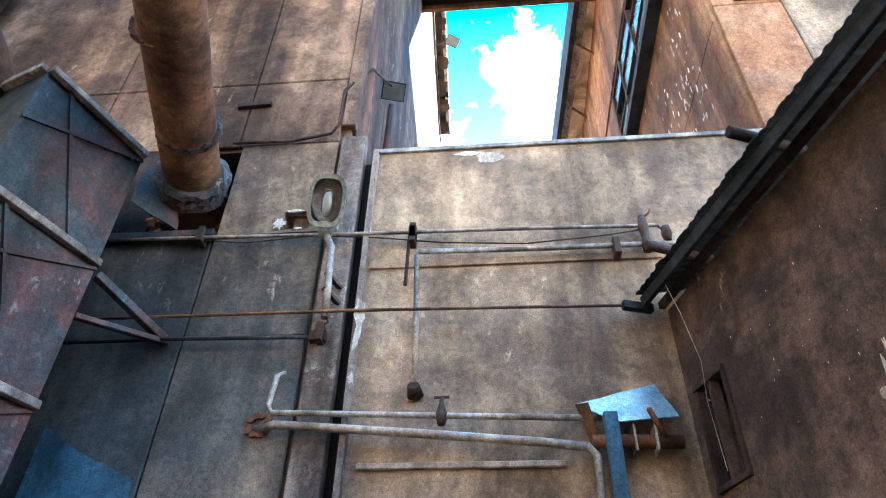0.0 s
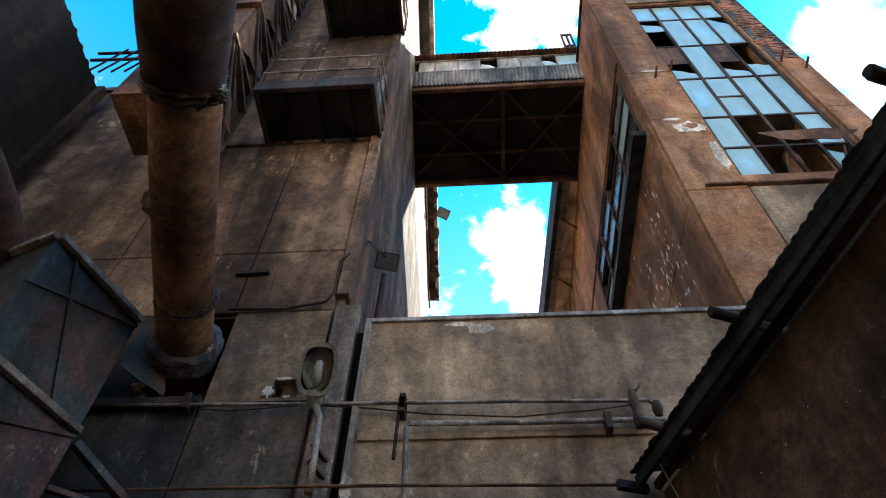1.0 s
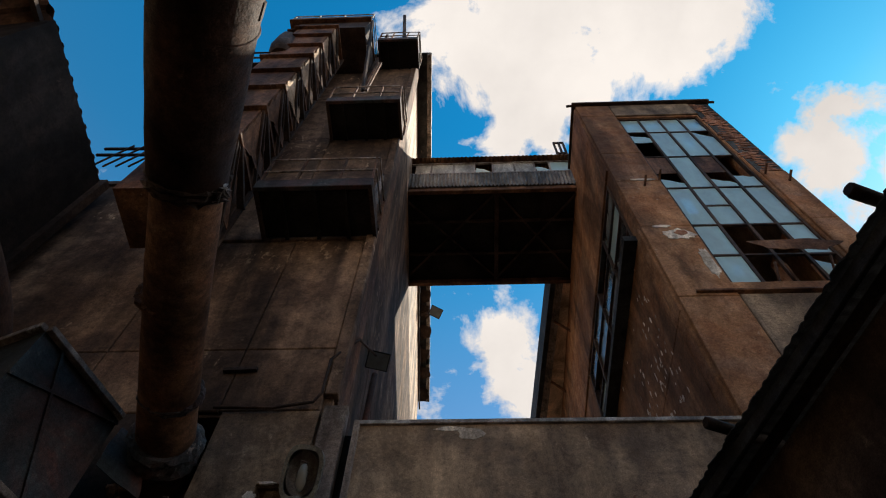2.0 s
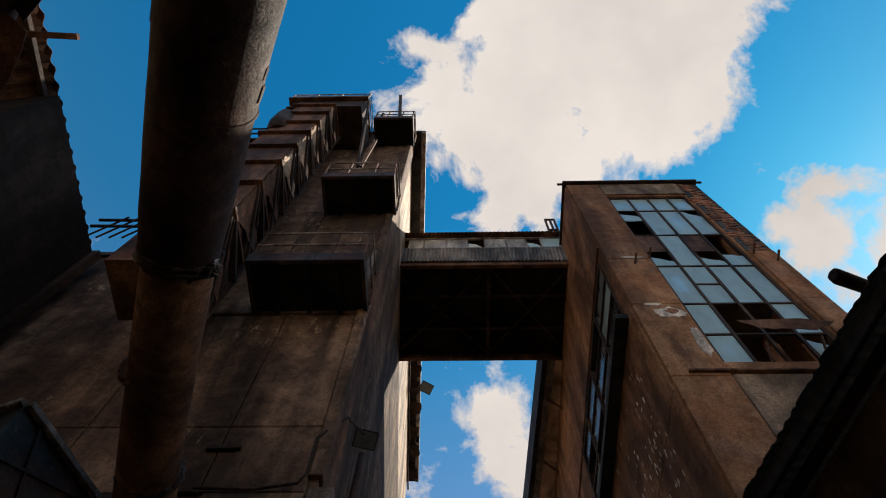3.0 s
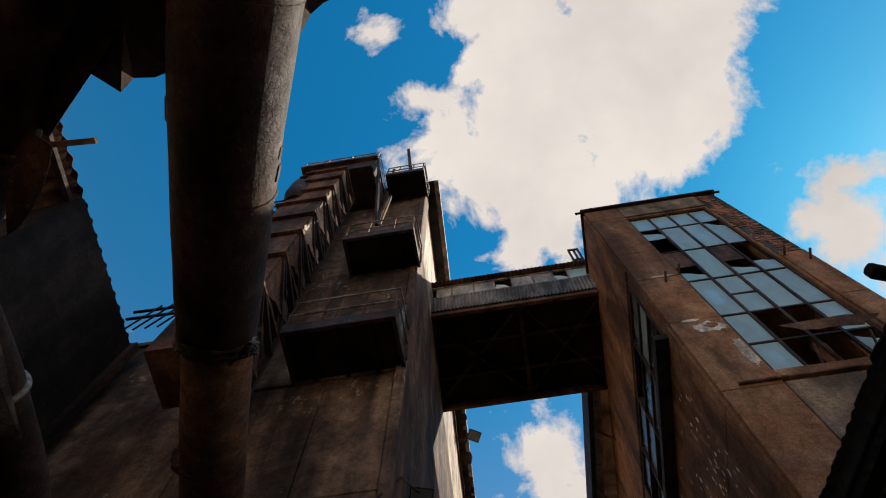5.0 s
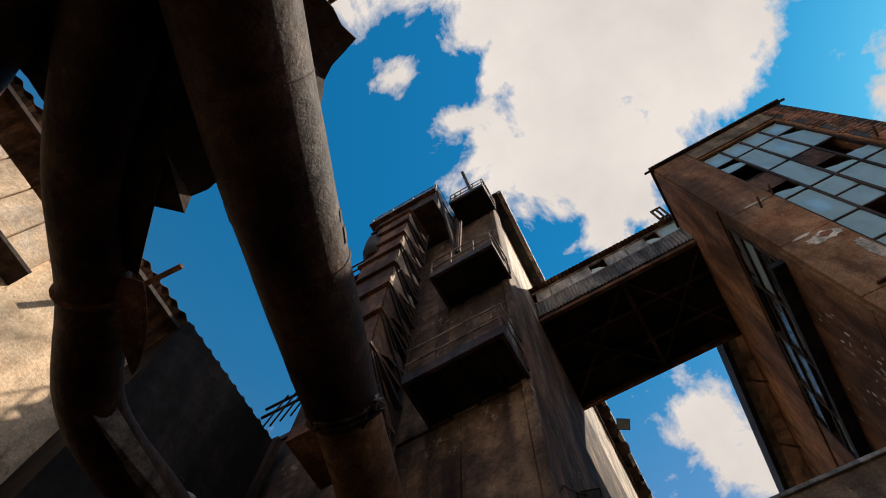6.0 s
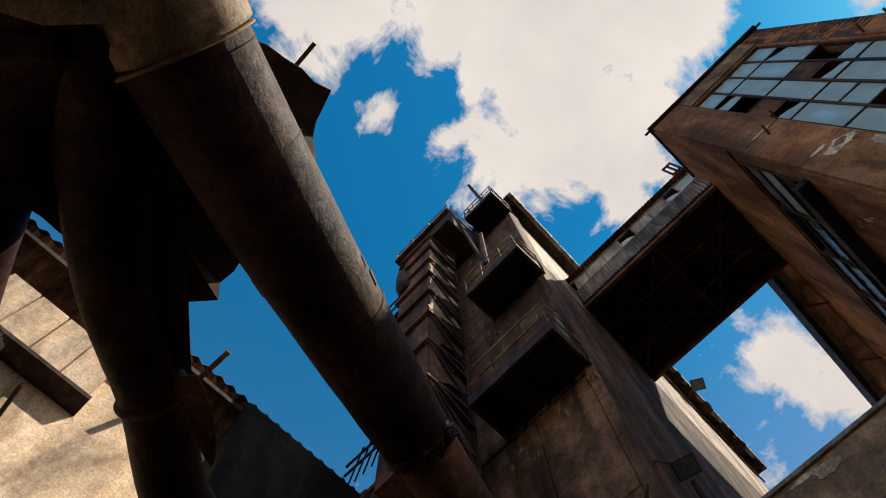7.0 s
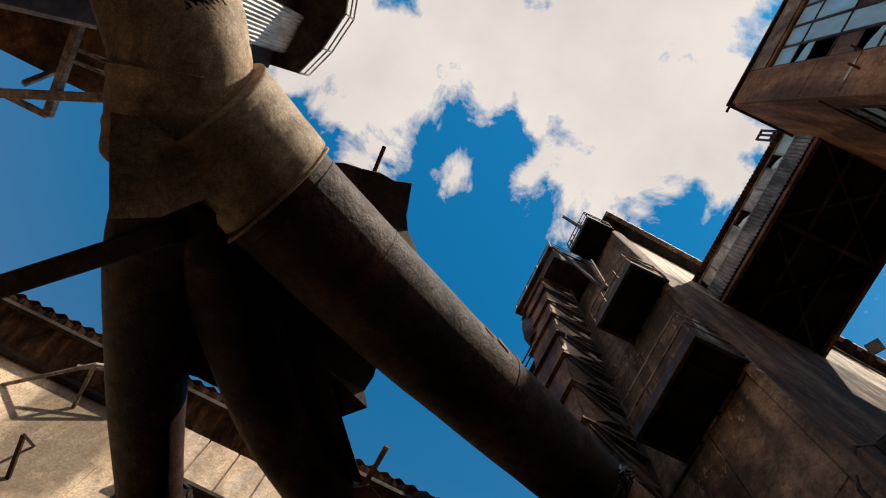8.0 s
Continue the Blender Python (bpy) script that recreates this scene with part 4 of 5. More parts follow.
for a, c in (((-7.1, -3.6, 13.3), (-7.0, -4.6, 12.4)), ((-7.0, -4.6, 12.4), (-7.85, -5.8, 11.9)), ((-7.1, -3.6, 13.3), (-7.2, -4.9, 12.4)), ((-7.0, -4.6, 12.4), (-7.85, -4.6, 12.2))):
    beam(b, a, c, 0.06)
part("wall_frame", b, RAIL, left)
b = bmesh.new()
beam(b, (-7.5, 0.85, 13.3), (-6.3, 0.886, 13.14), 0.1, 0.07)
part("stick_out_beam", b, RUST, left)
for k in range(4):
    b = bmesh.new()
    beam(b, (-7.1 + 0.25 * k, 4.6, 13.4), (-6.6 + 0.25 * k, 4.5, 14.3), 0.032)
    part("roof_rail", b, DARK_STEEL, left)
b = bmesh.new()
beam(b, (-7.2, 4.55, 13.9), (-6.0, 4.55, 13.9), 0.05)
beam(b, (-7.2, 4.55, 14.25), (-6.0, 4.55, 14.25), 0.05)
part("roof_rail", b, DARK_STEEL, left)

TURN = Matrix.Rotation(radians(1.35), 4, "Z")
left.matrix_basis = TURN

# ---- hopper ----
hop = thing("hopper", "rust-red steel hopper with angle-iron flanges and ribs", "hopper")
N, FAR = Vector((-3.79, 3.36, 0)), Vector((-3.42, 4.42, 0))
side = (FAR - N).normalized()
out = Vector((side.y, -side.x, 0))
WID = (FAR - N).length
LV = [1.1, 2.44, 3.75, 5.07, 6.42]
b = bmesh.new()
q = [N, FAR, FAR - out * 2.2, N - out * 2.2]
lo = [b.verts.new(p + Vector((0, 0, 0.9))) for p in q]
hi = [b.verts.new(p + Vector((0, 0, 6.42))) for p in q]
b.faces.new(lo)
b.faces.new(hi)
for i in range(4):
    b.faces.new((lo[i], lo[(i + 1) % 4], hi[(i + 1) % 4], hi[i]))
part("shell", b, PAINTED, hop, "rust-red flaking painted shell")
for k, z in enumerate(LV):
    for a, c, nrm in ((N, FAR, out), (N - out * 2.2, N, -side)):
        b = bmesh.new()
        up = Vector((0, 0, z))
        beam(b, a + up + nrm * 0.035, c + up + nrm * 0.035, 0.07, 0.07)
        part("flange", b, PEELING, hop, "", 0.006)
for z0, z1 in zip(LV, LV[1:]):
    for a, c in ((N + Vector((0, 0, z0 + 0.75)), FAR + Vector((0, 0, z0 + 1.28))), (N.lerp(FAR, 0.2) + Vector((0, 0, z1)), N.lerp(FAR, 0.72) + Vector((0, 0, z0)))):
        b = bmesh.new()
        beam(b, a + out * 0.015, c + out * 0.015, 0.022, 0.03)
        part("rib", b, PAINTED, hop)
    b = bmesh.new()
    beam(b, N + Vector((0, 0, z0)) - side * 0.02, N - out * 1.6 + Vector((0, 0, z1)) - side * 0.02, 0.035, 0.035)
    part("rib", b, RUST, hop)
b = bmesh.new()
beam(b, FAR + Vector((0, 0.05, 5.0)), (-2.95, 5.0, 4.66), 0.09, 0.07)
part("strut", b, PAINTED, hop, "steel strut to the tower wall", 0.006)
b = bmesh.new()
beam(b, FAR + Vector((0, 0, 4.55)), (-2.9, 5.0, 4.62), 0.06, 0.05)
part("strut", b, PAINTED, hop, "", 0.006)
for k in range(4):
    b = bmesh.new()
    p = N - out * (0.3 + (k % 2) * 1.5) + side * (0.2 + (k // 2) * 0.7)
    beam(b, (p.x, p.y, 0.0), (p.x, p.y, 1.0), 0.12)
    part("leg", b, DARK_STEEL, hop)
b = bmesh.new()
ragged_sheet(b, [(-3.6, 4.85, 3.8), (-3.4, 4.85, 3.66), (-3.0, 4.88, 3.47), (-2.78, 4.9, 3.38), (-2.76, 4.9, 3.2), (-2.8, 4.9, 1.0), (-3.6, 4.85, 1.0)], 0.02, 5, 0.015)
part("blue_skirt", b, DARK_BLUE, hop, "faded blue sheet beside the hopper")
b = bmesh.new()
ragged_sheet(b, [(-3.5, 4.6, 6.0), (-3.15, 4.95, 5.9), (-3.3, 4.95, 6.5), (-3.55, 4.7, 6.6)], 0.01, 7, 0.02)
part("side_sheet", b, PAINTED, hop)

# ---- flue branching overhead ----
duct = thing("flue", "large soot-stained steel flue branching into three legs", "duct")


def leg(name, pts, radii, material, segs=36, label="", wobble=0.02):
    fine, rad = [], []
    pts = [Vector(p) for p in pts]
    n = len(pts)
    for i in range(n - 1):
        p0, p1, p2, p3 = pts[max(i - 1, 0)], pts[i], pts[i + 1], pts[min(i + 2, n - 1)]
        for k in range(8):
            t = k / 8
            fine.append(0.5 * ((2 * p1) + (p2 - p0) * t + (2 * p0 - 5 * p1 + 4 * p2 - p3) * t * t + (3 * p1 - p0 - 3 * p2 + p3) * t ** 3))
            rad.append(radii[i] + (radii[i + 1] - radii[i]) * t)
    fine.append(pts[-1])
    rad.append(radii[-1])
    b = bmesh.new()
    tube(b, fine, rad, segs, wobble=wobble)
    return part(name, b, material, duct, label)


def collar(parent, p, d, r, w=0.06, material=PAINTED, ragged=0.0, name="collar"):
    """A band round a pipe; a ragged one is crumpled, like torn lagging."""
    p, d = Vector(p), Vector(d).normalized()
    rings = 3 + int(ragged * 60)
    prof = [p + d * w * (i / (rings + 1) - 0.5) for i in range(rings + 2)]
    rad = [r] + [r + 0.03 + ragged * rng.uniform(-0.1, 0.25) for _ in range(rings)] + [r]
    b = bmesh.new()
    tube(b, prof, rad, 40, wobble=0.03 + ragged)
    if ragged:
        for f in b.faces:
            f.smooth = False
        for v in b.verts:
            v.co += Vector((rng.uniform(-1, 1), rng.uniform(-1, 1), rng.uniform(-1, 1))) * 0.016
    return part(name, b, material, parent)


J = Vector((-0.75, -1.45, 5.55))
K = Vector((-2.17, 1.88, 6.38))
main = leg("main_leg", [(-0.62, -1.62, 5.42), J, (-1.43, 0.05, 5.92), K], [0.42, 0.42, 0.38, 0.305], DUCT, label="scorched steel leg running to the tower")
low = leg("lower_leg", [K - Vector((-0.05, 0.1, 0.02)), (-2.68, 3.4, 6.52), (-3.18, 5.15, 6.5), (-3.22, 5.5, 6.45)], [0.28, 0.28, 0.285, 0.285], RUST, label="narrower rust-brown leg entering the wall")
dk = (Vector((-3.18, 5.15, 6.5)) - K)
collar(low, (-2.9, 4.2, 6.54), dk, 0.265, 0.07, PAINTED, 0.05)
collar(low, (-2.63, 3.1, 6.53), dk, 0.265, 0.06, RUST, 0.04)
collar(low, (-3.1, 4.85, 6.5), dk, 0.3, 0.26, PAINTED, 0.14)
collar(low, K + dk.normalized() * 0.06, dk, 0.28, 0.14, DARK_STEEL, 0.12)
for f, w in ((0.25, 0.03), (0.62, 0.025), (0.85, 0.03)):
    a, c = J, Vector((-1.43, 0.05, 5.92))
    collar(main, a.lerp(c, f), c - a, 0.386 - 0.04 * f, w * 0.7, DUCT)
for f in (0.35, 0.78):
    a, c = Vector((-1.43, 0.05, 5.92)), K
    collar(main, a.lerp(c, f), c - a, 0.352 - 0.075 * f, 0.02, DUCT)
for f, s in ((0.35, 1), (0.5, 1.3)):
    a, c = Vector((-1.43, 0.05, 5.92)), K
    p = a.lerp(c, f * 0.5)
    b = bmesh.new()
    box(b, (0.3, -0.05 * s, -0.03), (0.365, 0.05 * s, 0.05), Matrix.Translation(p) @ Matrix.Rotation(radians(25), 4, "Z"))
    part("lug", b, DARK_STEEL, main, "", 0.01)
b = bmesh.new()
for k in range(16):
    c = K + Vector((0.24, 0.12, -0.1))
    ragged_sheet(b, [c + Vector((rng.uniform(-0.1, 0.1), rng.uniform(-0.06, 0.1), rng.uniform(-0.1, 0.08))) for _ in range(4)], 0.006, k, 0.02)
part("crumpled_foil", b, RAIL, main, "crumpled bright foil at the joint")
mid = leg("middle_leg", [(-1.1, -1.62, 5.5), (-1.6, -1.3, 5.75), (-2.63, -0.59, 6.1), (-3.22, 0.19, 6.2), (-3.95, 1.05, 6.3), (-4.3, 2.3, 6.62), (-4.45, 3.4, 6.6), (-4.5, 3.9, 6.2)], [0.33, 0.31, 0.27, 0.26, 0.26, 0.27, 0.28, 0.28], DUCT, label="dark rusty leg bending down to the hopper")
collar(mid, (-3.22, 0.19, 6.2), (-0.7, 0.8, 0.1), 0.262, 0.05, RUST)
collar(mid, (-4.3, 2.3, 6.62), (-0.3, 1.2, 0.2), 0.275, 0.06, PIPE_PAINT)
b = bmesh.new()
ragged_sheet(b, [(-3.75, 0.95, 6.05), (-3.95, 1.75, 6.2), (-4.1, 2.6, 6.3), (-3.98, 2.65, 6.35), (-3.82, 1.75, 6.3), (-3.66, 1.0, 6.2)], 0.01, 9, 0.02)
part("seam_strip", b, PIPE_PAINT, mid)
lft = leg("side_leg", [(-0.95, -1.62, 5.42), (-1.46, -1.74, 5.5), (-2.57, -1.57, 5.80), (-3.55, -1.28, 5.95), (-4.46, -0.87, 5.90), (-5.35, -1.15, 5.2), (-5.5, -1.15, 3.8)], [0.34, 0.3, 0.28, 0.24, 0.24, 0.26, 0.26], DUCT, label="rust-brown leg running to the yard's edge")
collar(lft, (-3.66, -1.24, 5.95), (-1, 0.35, 0.02), 0.25, 0.2, DARK_STEEL, 0.14)
b = bmesh.new()
beam(b, (-5.5, -1.15, 0.0), (-5.5, -1.15, 3.85), 0.5)
part("foot_box", b, DARK_STEEL, lft)
# header and trouser piece
head = leg("header", [(-0.95, -1.68, 5.42), (-0.55, -1.72, 5.38), (-0.1, -1.95, 5.4), (0.9, -3.2, 5.7), (2.6, -5.4, 6.3), (4.2, -7.4, 6.8)], [0.36, 0.4, 0.4, 0.42, 0.44, 0.44], CLADDING, label="cracked pale cladding round the header", wobble=0.05)
b = bmesh.new()
axis = Vector((1.0, -0.75, 0.08)).normalized()
u = Vector((0.42, 0.9, 0.07))
u = (u - axis * u.dot(axis)).normalized()
v_ = u.cross(axis)
v_ = v_ if v_.z < 0 else -v_
mesh_rng = random.Random(77)
grid = []
for i in range(13):
    row = []
    for k in range(25):
        a = radians(-8 + 66 * k / 24)
        r = 0.418 + 0.007 * ((i + k) % 2) + mesh_rng.uniform(-0.006, 0.006)
        edge = 0.015 * mesh_rng.uniform(-1, 1) if i in (0, 12) else 0
        row.append(b.verts.new(Vector((-0.24, -1.87, 5.39)) + axis * (0.24 * (i / 12 - 0.5) + edge) + (u * math.cos(a) + v_ * math.sin(a)) * r))
    grid.append(row)
for r0, r1 in zip(grid, grid[1:]):
    for k in range(24):
        b.faces.new((r0[k], r0[k + 1], r1[k + 1], r1[k]))
bmesh.ops.solidify(b, geom=b.faces[:], thickness=0.012)
part("mesh_patch", b, DARK_STEEL, head, "coarse dark wire-mesh patch")
collar(head, (-0.4, -1.78, 5.37), (1, -0.3, 0.0), 0.388, 0.025, CLADDING)
collar(main, J + Vector((-0.13, 0.3, 0.06)), (-0.7, 1.5, 0.35), 0.41, 0.03, CLADDING)
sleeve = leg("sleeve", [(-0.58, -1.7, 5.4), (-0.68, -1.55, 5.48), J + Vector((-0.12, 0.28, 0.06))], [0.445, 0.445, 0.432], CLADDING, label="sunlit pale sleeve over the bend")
b = bmesh.new()
ragged_sheet(b, [(-0.71, -1.88, 4.87), (-1.23, -1.67, 4.83), (-1.14, -1.47, 4.95), (-0.9, -1.26, 5.09), (-0.77, -1.45, 5.05), (-0.67, -1.73, 4.95)], 0.012, 3, 0.006, 0.2)
fork_plate = part("fork_plate", b, CLADDING, duct, "flat plate in the fork of the flue")
b = bmesh.new()
beam(b, (-1.2, -1.35, 5.18), (-4.6, -4.9, 5.0), 0.14, 0.18)
tie = part("tie_beam", b, DARK_STEEL, duct, "dark steel beam under the fork", 0.01)
b = bmesh.new()
beam(b, (-4.6, -4.9, 0.0), (-4.6, -4.9, 5.1), 0.2)
part("support_post", b, DARK_STEEL, duct)
b = bmesh.new()
beam(b, (4.0, -7.2, 0.0), (4.0, -7.2, 6.5), 0.3)
part("support_post", b, DARK_STEEL, duct)
# torn sheets between and above the legs
for k, pts in enumerate((
    [(-1.0, -1.4, 5.9), (-1.5, -0.3, 6.3), (-1.97, -0.07, 6.42), (-2.2, -0.06, 6.32), (-2.28, 0.02, 6.24), (-2.44, -0.14, 6.2), (-2.6, 0.05, 6.15), (-2.85, 0.25, 6.2), (-3.0, -0.1, 6.2), (-1.9, -1.1, 5.95), (-1.3, -1.5, 5.7)],
    [(-1.3, -1.6, 5.7), (-2.0, -1.1, 6.0), (-2.62, -0.71, 6.1), (-2.55, -1.22, 6.0), (-2.5, -1.5, 5.9), (-1.9, -1.7, 5.7)],
    [(-0.66, -1.35, 6.25), (-0.71, -1.07, 6.4), (-0.61, -0.46, 6.71), (-1.0, -0.33, 6.86), (-1.26, -0.04, 6.75), (-1.5, -0.3, 6.4), (-1.15, -0.9, 6.2)],
    [(-2.12, 0.25, 6.45), (-1.95, -0.1, 6.4), (-1.8, 0.5, 6.45), (-2.1, 0.85, 6.5)],
    [(-2.75, 0.3, 6.05), (-2.95, 0.15, 6.1), (-3.1, 0.5, 6.0), (-3.2, 0.85, 5.95), (-3.0, 0.7, 5.98)],
)):
    b = bmesh.new()
    ragged_sheet(b, pts, 0.012, 40 + k, 0.035, 0.12)
    part("torn_sheet", b, RUST if k == 4 else DARK_STEEL, duct, "torn dark sheet over the fork")
b = bmesh.new()
beam(b, (-0.75, -0.75, 6.6), (-0.45, -0.78, 6.72), 0.03)
part("hook", b, RUST, duct)

for ob in duct.children:
    if ob not in (main, low, lft):
        ob.matrix_basis = TURN
        if ob in (head, fork_plate, tie):
            ob.matrix_basis = Matrix.Translation(Vector((-0.057, -0.122, 0.0)) * (0.35 if ob == fork_plate else 1.0)) @ TURN

# ---- pipes on the front walls ----
def wall_pipe(name, pts, r, material, label, clamps=()):
    t_ = thing(name, label, "pipe", "pipes along the front wall")
    b = bmesh.new()
    tube(b, pts, r, 10, wobble=0.12)
    part("run", b, material, t_)
    for x, z in clamps:
        b = bmesh.new()
        box(b, (x - 0.03, 4.86, z - 0.09), (x + 0.03, 5.0, z + 0.09))
        part("clamp", b, DARK_STEEL, t_, "", 0.006)
    return t_


wall_pipe("wall_pipe", [(-4.3, 4.92, 5.8), (-2.7, 4.92, 5.76), (-1.16, 4.91, 5.71), (0.2, 4.91, 5.69), (1.29, 4.91, 5.66), (1.5, 4.91, 5.66), (1.56, 4.91, 5.58)], 0.019, PIPE_PAINT, "thin grey pipe along the upper wall", [(-2.85, 5.78), (-0.76, 5.7)])
p2 = wall_pipe("wall_pipe", [(-0.68, 4.92, 4.12), (-0.69, 4.92, 4.8), (-0.71, 4.92, 5.43), (-0.68, 4.92, 5.47), (0.4, 4.92, 5.45), (1.75, 4.92, 5.45)], 0.026, PIPE_PAINT, "grey pipe turning down the wall", [(-0.76, 5.66), (1.1, 5.42)])
b = bmesh.new()
beam(b, (-0.79, 4.93, 5.8), (-0.8, 4.9, 5.08), 0.025)
part("hanger", b, DARK_STEEL, p2)
b = bmesh.new()
tube(b, [(-0.68, 4.99, 4.06), (-0.68, 4.9, 4.1)], [0.07, 0.05], 9, wobble=0.3)
part("wall_socket", b, DARK_STEEL, p2)
valve = thing("pipe_valve", "rusty pipe valve with its brackets", "valve")
b = bmesh.new()
tube(b, [(1.37, 4.9, 5.36), (1.37, 4.9, 5.45), (1.37, 4.9, 5.5), (1.37, 4.9, 5.62), (1.37, 4.9, 5.76)], [0.045, 0.05, 0.03, 0.05, 0.035], 10)
part("body", b, DARK_STEEL, valve)
b = bmesh.new()
tube(b, [(1.38, 4.9, 5.74), (1.44, 4.88, 5.79), (1.46, 4.88, 5.84)], 0.012, 8)
part("handle", b, RUST, valve)
b = bmesh.new()
tube(b, [(1.56, 4.9, 5.46), (1.56, 4.9, 5.54), (1.56, 4.9, 5.62)], [0.03, 0.05, 0.04], 10)
part("tap", b, DARK_STEEL, valve)
wall_pipe("iron_rod", [(-3.7, 4.86, 4.81), (-1.2, 4.84, 4.79), (0.2, 4.85, 4.77), (1.2, 4.88, 4.77)], 0.014, RUST, "thin rust-red iron rod across the wall")
wall_pipe("wall_pipe", [(-2.95, 4.93, 4.62), (-1.5, 4.93, 4.59)], 0.018, PAINTED, "dull grey bar on the tower wall", [(-1.51, 4.62)])
wall_pipe("wall_pipe", [(-1.77, 4.95, 4.26), (-1.8, 4.88, 4.2), (-1.83, 4.88, 3.94), (-1.79, 4.88, 3.88), (-0.5, 4.87, 3.82), (0.55, 4.87, 3.78), (1.0, 4.88, 3.77)], 0.024, PIPE_PAINT, "pale heating pipe with an upturned end")
b = bmesh.new()
tube(b, [(-0.45, 4.87, 3.745), (-0.45, 4.87, 3.825), (-0.45, 4.87, 3.885), (-0.45, 4.87, 3.925), (-0.45, 4.87, 3.965)], [0.03, 0.05, 0.03, 0.018, 0.02], 10)
box(b, (-0.51, 4.86, 3.965), (-0.39, 4.88, 3.98))
tagged(finish("stop_tap", b, DARK_STEEL), "small dark stop tap on the pale pipe", "tap")
p5 = wall_pipe("wall_pipe", [(-1.95, 5.02, 3.8), (-1.76, 4.9, 3.79), (-0.5, 4.87, 3.67), (0.3, 4.86, 3.59), (0.62, 4.86, 3.55), (0.68, 4.86, 3.48), (0.66, 4.86, 2.9), (0.66, 4.86, 0.0)], 0.034, PIPE_PAINT, "sagging pale heating pipe turning down")
b = bmesh.new()
for k in range(10):
    a = 2 * math.pi * k / 10
    flake(b, "y", 5.0, -1.92 + 0.09 * math.cos(a), 3.83 + 0.08 * math.sin(a), 0.04, 0.04, 500 + k, rng.uniform(0.01, 0.03), 8, 0.5)
part("broken_rim", b, RUST, p5)
b = bmesh.new()
tube(b, [(-3.0, 4.93, 5.75), (-2.4, 4.94, 5.69), (-1.7, 4.93, 5.73), (-1.1, 4.94, 5.68), (-0.5, 4.93, 5.58), (0.3, 4.94, 5.53), (1.0, 4.93, 5.58), (1.35, 4.92, 5.62)], 0.008, 6)
tagged(finish("wall_cable", b, DARK_STEEL), "thin black cable sagging along the pipe", "cable")

# sheet-metal hood over a short pipe stub
hood = thing("pipe_hood", "bent pale-blue sheet hood over a rusty pipe stub", "hood")
b = bmesh.new()
pts = [(0.56, 4.86, 3.88), (1.2, 4.98, 4.09), (1.29, 4.8, 3.74), (0.86, 4.78, 3.7), (0.66, 4.8, 3.8)]
ragged_sheet(b, pts, 0.01, 2, 0.006, 0.1)
part("sheet", b, BLUE_SHEET, hood)
b = bmesh.new()
ragged_sheet(b, [(0.56, 4.83, 3.87), (0.64, 4.72, 3.83), (0.72, 4.9, 3.56), (0.68, 4.98, 3.55)], 0.008, 3, 0.006)
part("cheek", b, RUST, hood)
b = bmesh.new()
tube(b, [(0.66, 4.88, 3.6), (1.3, 4.88, 3.58)], 0.05, 12)
part("stub_pipe", b, RUST, hood)
for x in (0.95, 1.1):
    b = bmesh.new()
    box(b, (x, 4.81, 3.5), (x + 0.015, 4.97, 3.7))
    part("hanger", b, RAIL, hood)
b = bmesh.new()
tube(b, [(1.18, 4.85, 3.6), (1.06, 4.7, 3.76)], 0.022, 8)
part("stay", b, RUST, hood)
b = bmesh.new()
box(b, (0.74, 4.72, 0.0), (0.84, 4.8, 3.76))
part("post", b, DARK_BLUE, hood, "", 0.006)

# ---- street lamp on the tower corner ----
lamp = thing("street_lamp", "old oval street lamp head on a grey pole", "lamp")
LM = look(Vector((-1.56, 4.66, 5.93)), Vector((-1.75, 1.5, 4.2)), 10)
b = bmesh.new()
rings = []
SEG = 28
for z, sx, sy in ((0.0, 0.175, 0.25), (0.035, 0.185, 0.262), (0.1, 0.16, 0.235), (0.16, 0.1, 0.16), (0.19, 0.03, 0.05)):
    ring = []
    for k in range(SEG):
        a = 2 * math.pi * k / SEG
        c, s_ = math.cos(a), math.sin(a)
        e = 0.62
        ring.append(b.verts.new(LM @ Vector((sx * math.copysign(abs(c) ** e, c) * (1 - 0.12 * (s_ < 0) * abs(s_)), sy * math.copysign(abs(s_) ** e, s_), z))))
    rings.append(ring)
for r0, r1 in zip(rings, rings[1:]):
    for k in range(SEG):
        f = b.faces.new((r0[k], r0[(k + 1) % SEG], r1[(k + 1) % SEG], r1[k]))
        f.smooth = True
b.faces.new(rings[-1])
part("housing", b, LAMP_METAL, lamp, "grey-green weathered housing")
b = bmesh.new()
rings = []
for z, s_ in ((0.004, 0.86), (0.06, 0.7), (0.09, 0.35)):
    rings.append([b.verts.new(LM @ Vector((0.17 * s_ * math.cos(2 * math.pi * k / SEG), 0.24 * s_ * math.sin(2 * math.pi * k / SEG), z - 0.0))) for k in range(SEG)])
for r0, r1 in zip(rings, rings[1:]):
    for k in range(SEG):
        f = b.faces.new((r0[k], r0[(k + 1) % SEG], r1[(k + 1) % SEG], r1[k]))
        f.smooth = True
b.faces.new(rings[-1])
part("reflector", b, ZINC, lamp, "dull reflector bowl")
b = bmesh.new()
outer = [(0.185, 0.26), (0.15, 0.215)]
rr_ = []
for sx, sy in outer:
    for z in (-0.02, 0.01):
        ring = []
        for k in range(SEG):
            a = 2 * math.pi * k / SEG
            c, s_ = math.cos(a), math.sin(a)
            ring.append(b.verts.new(LM @ Vector((sx * math.copysign(abs(c) ** 0.62, c), sy * math.copysign(abs(s_) ** 0.62, s_), z))))
        rr_.append(ring)
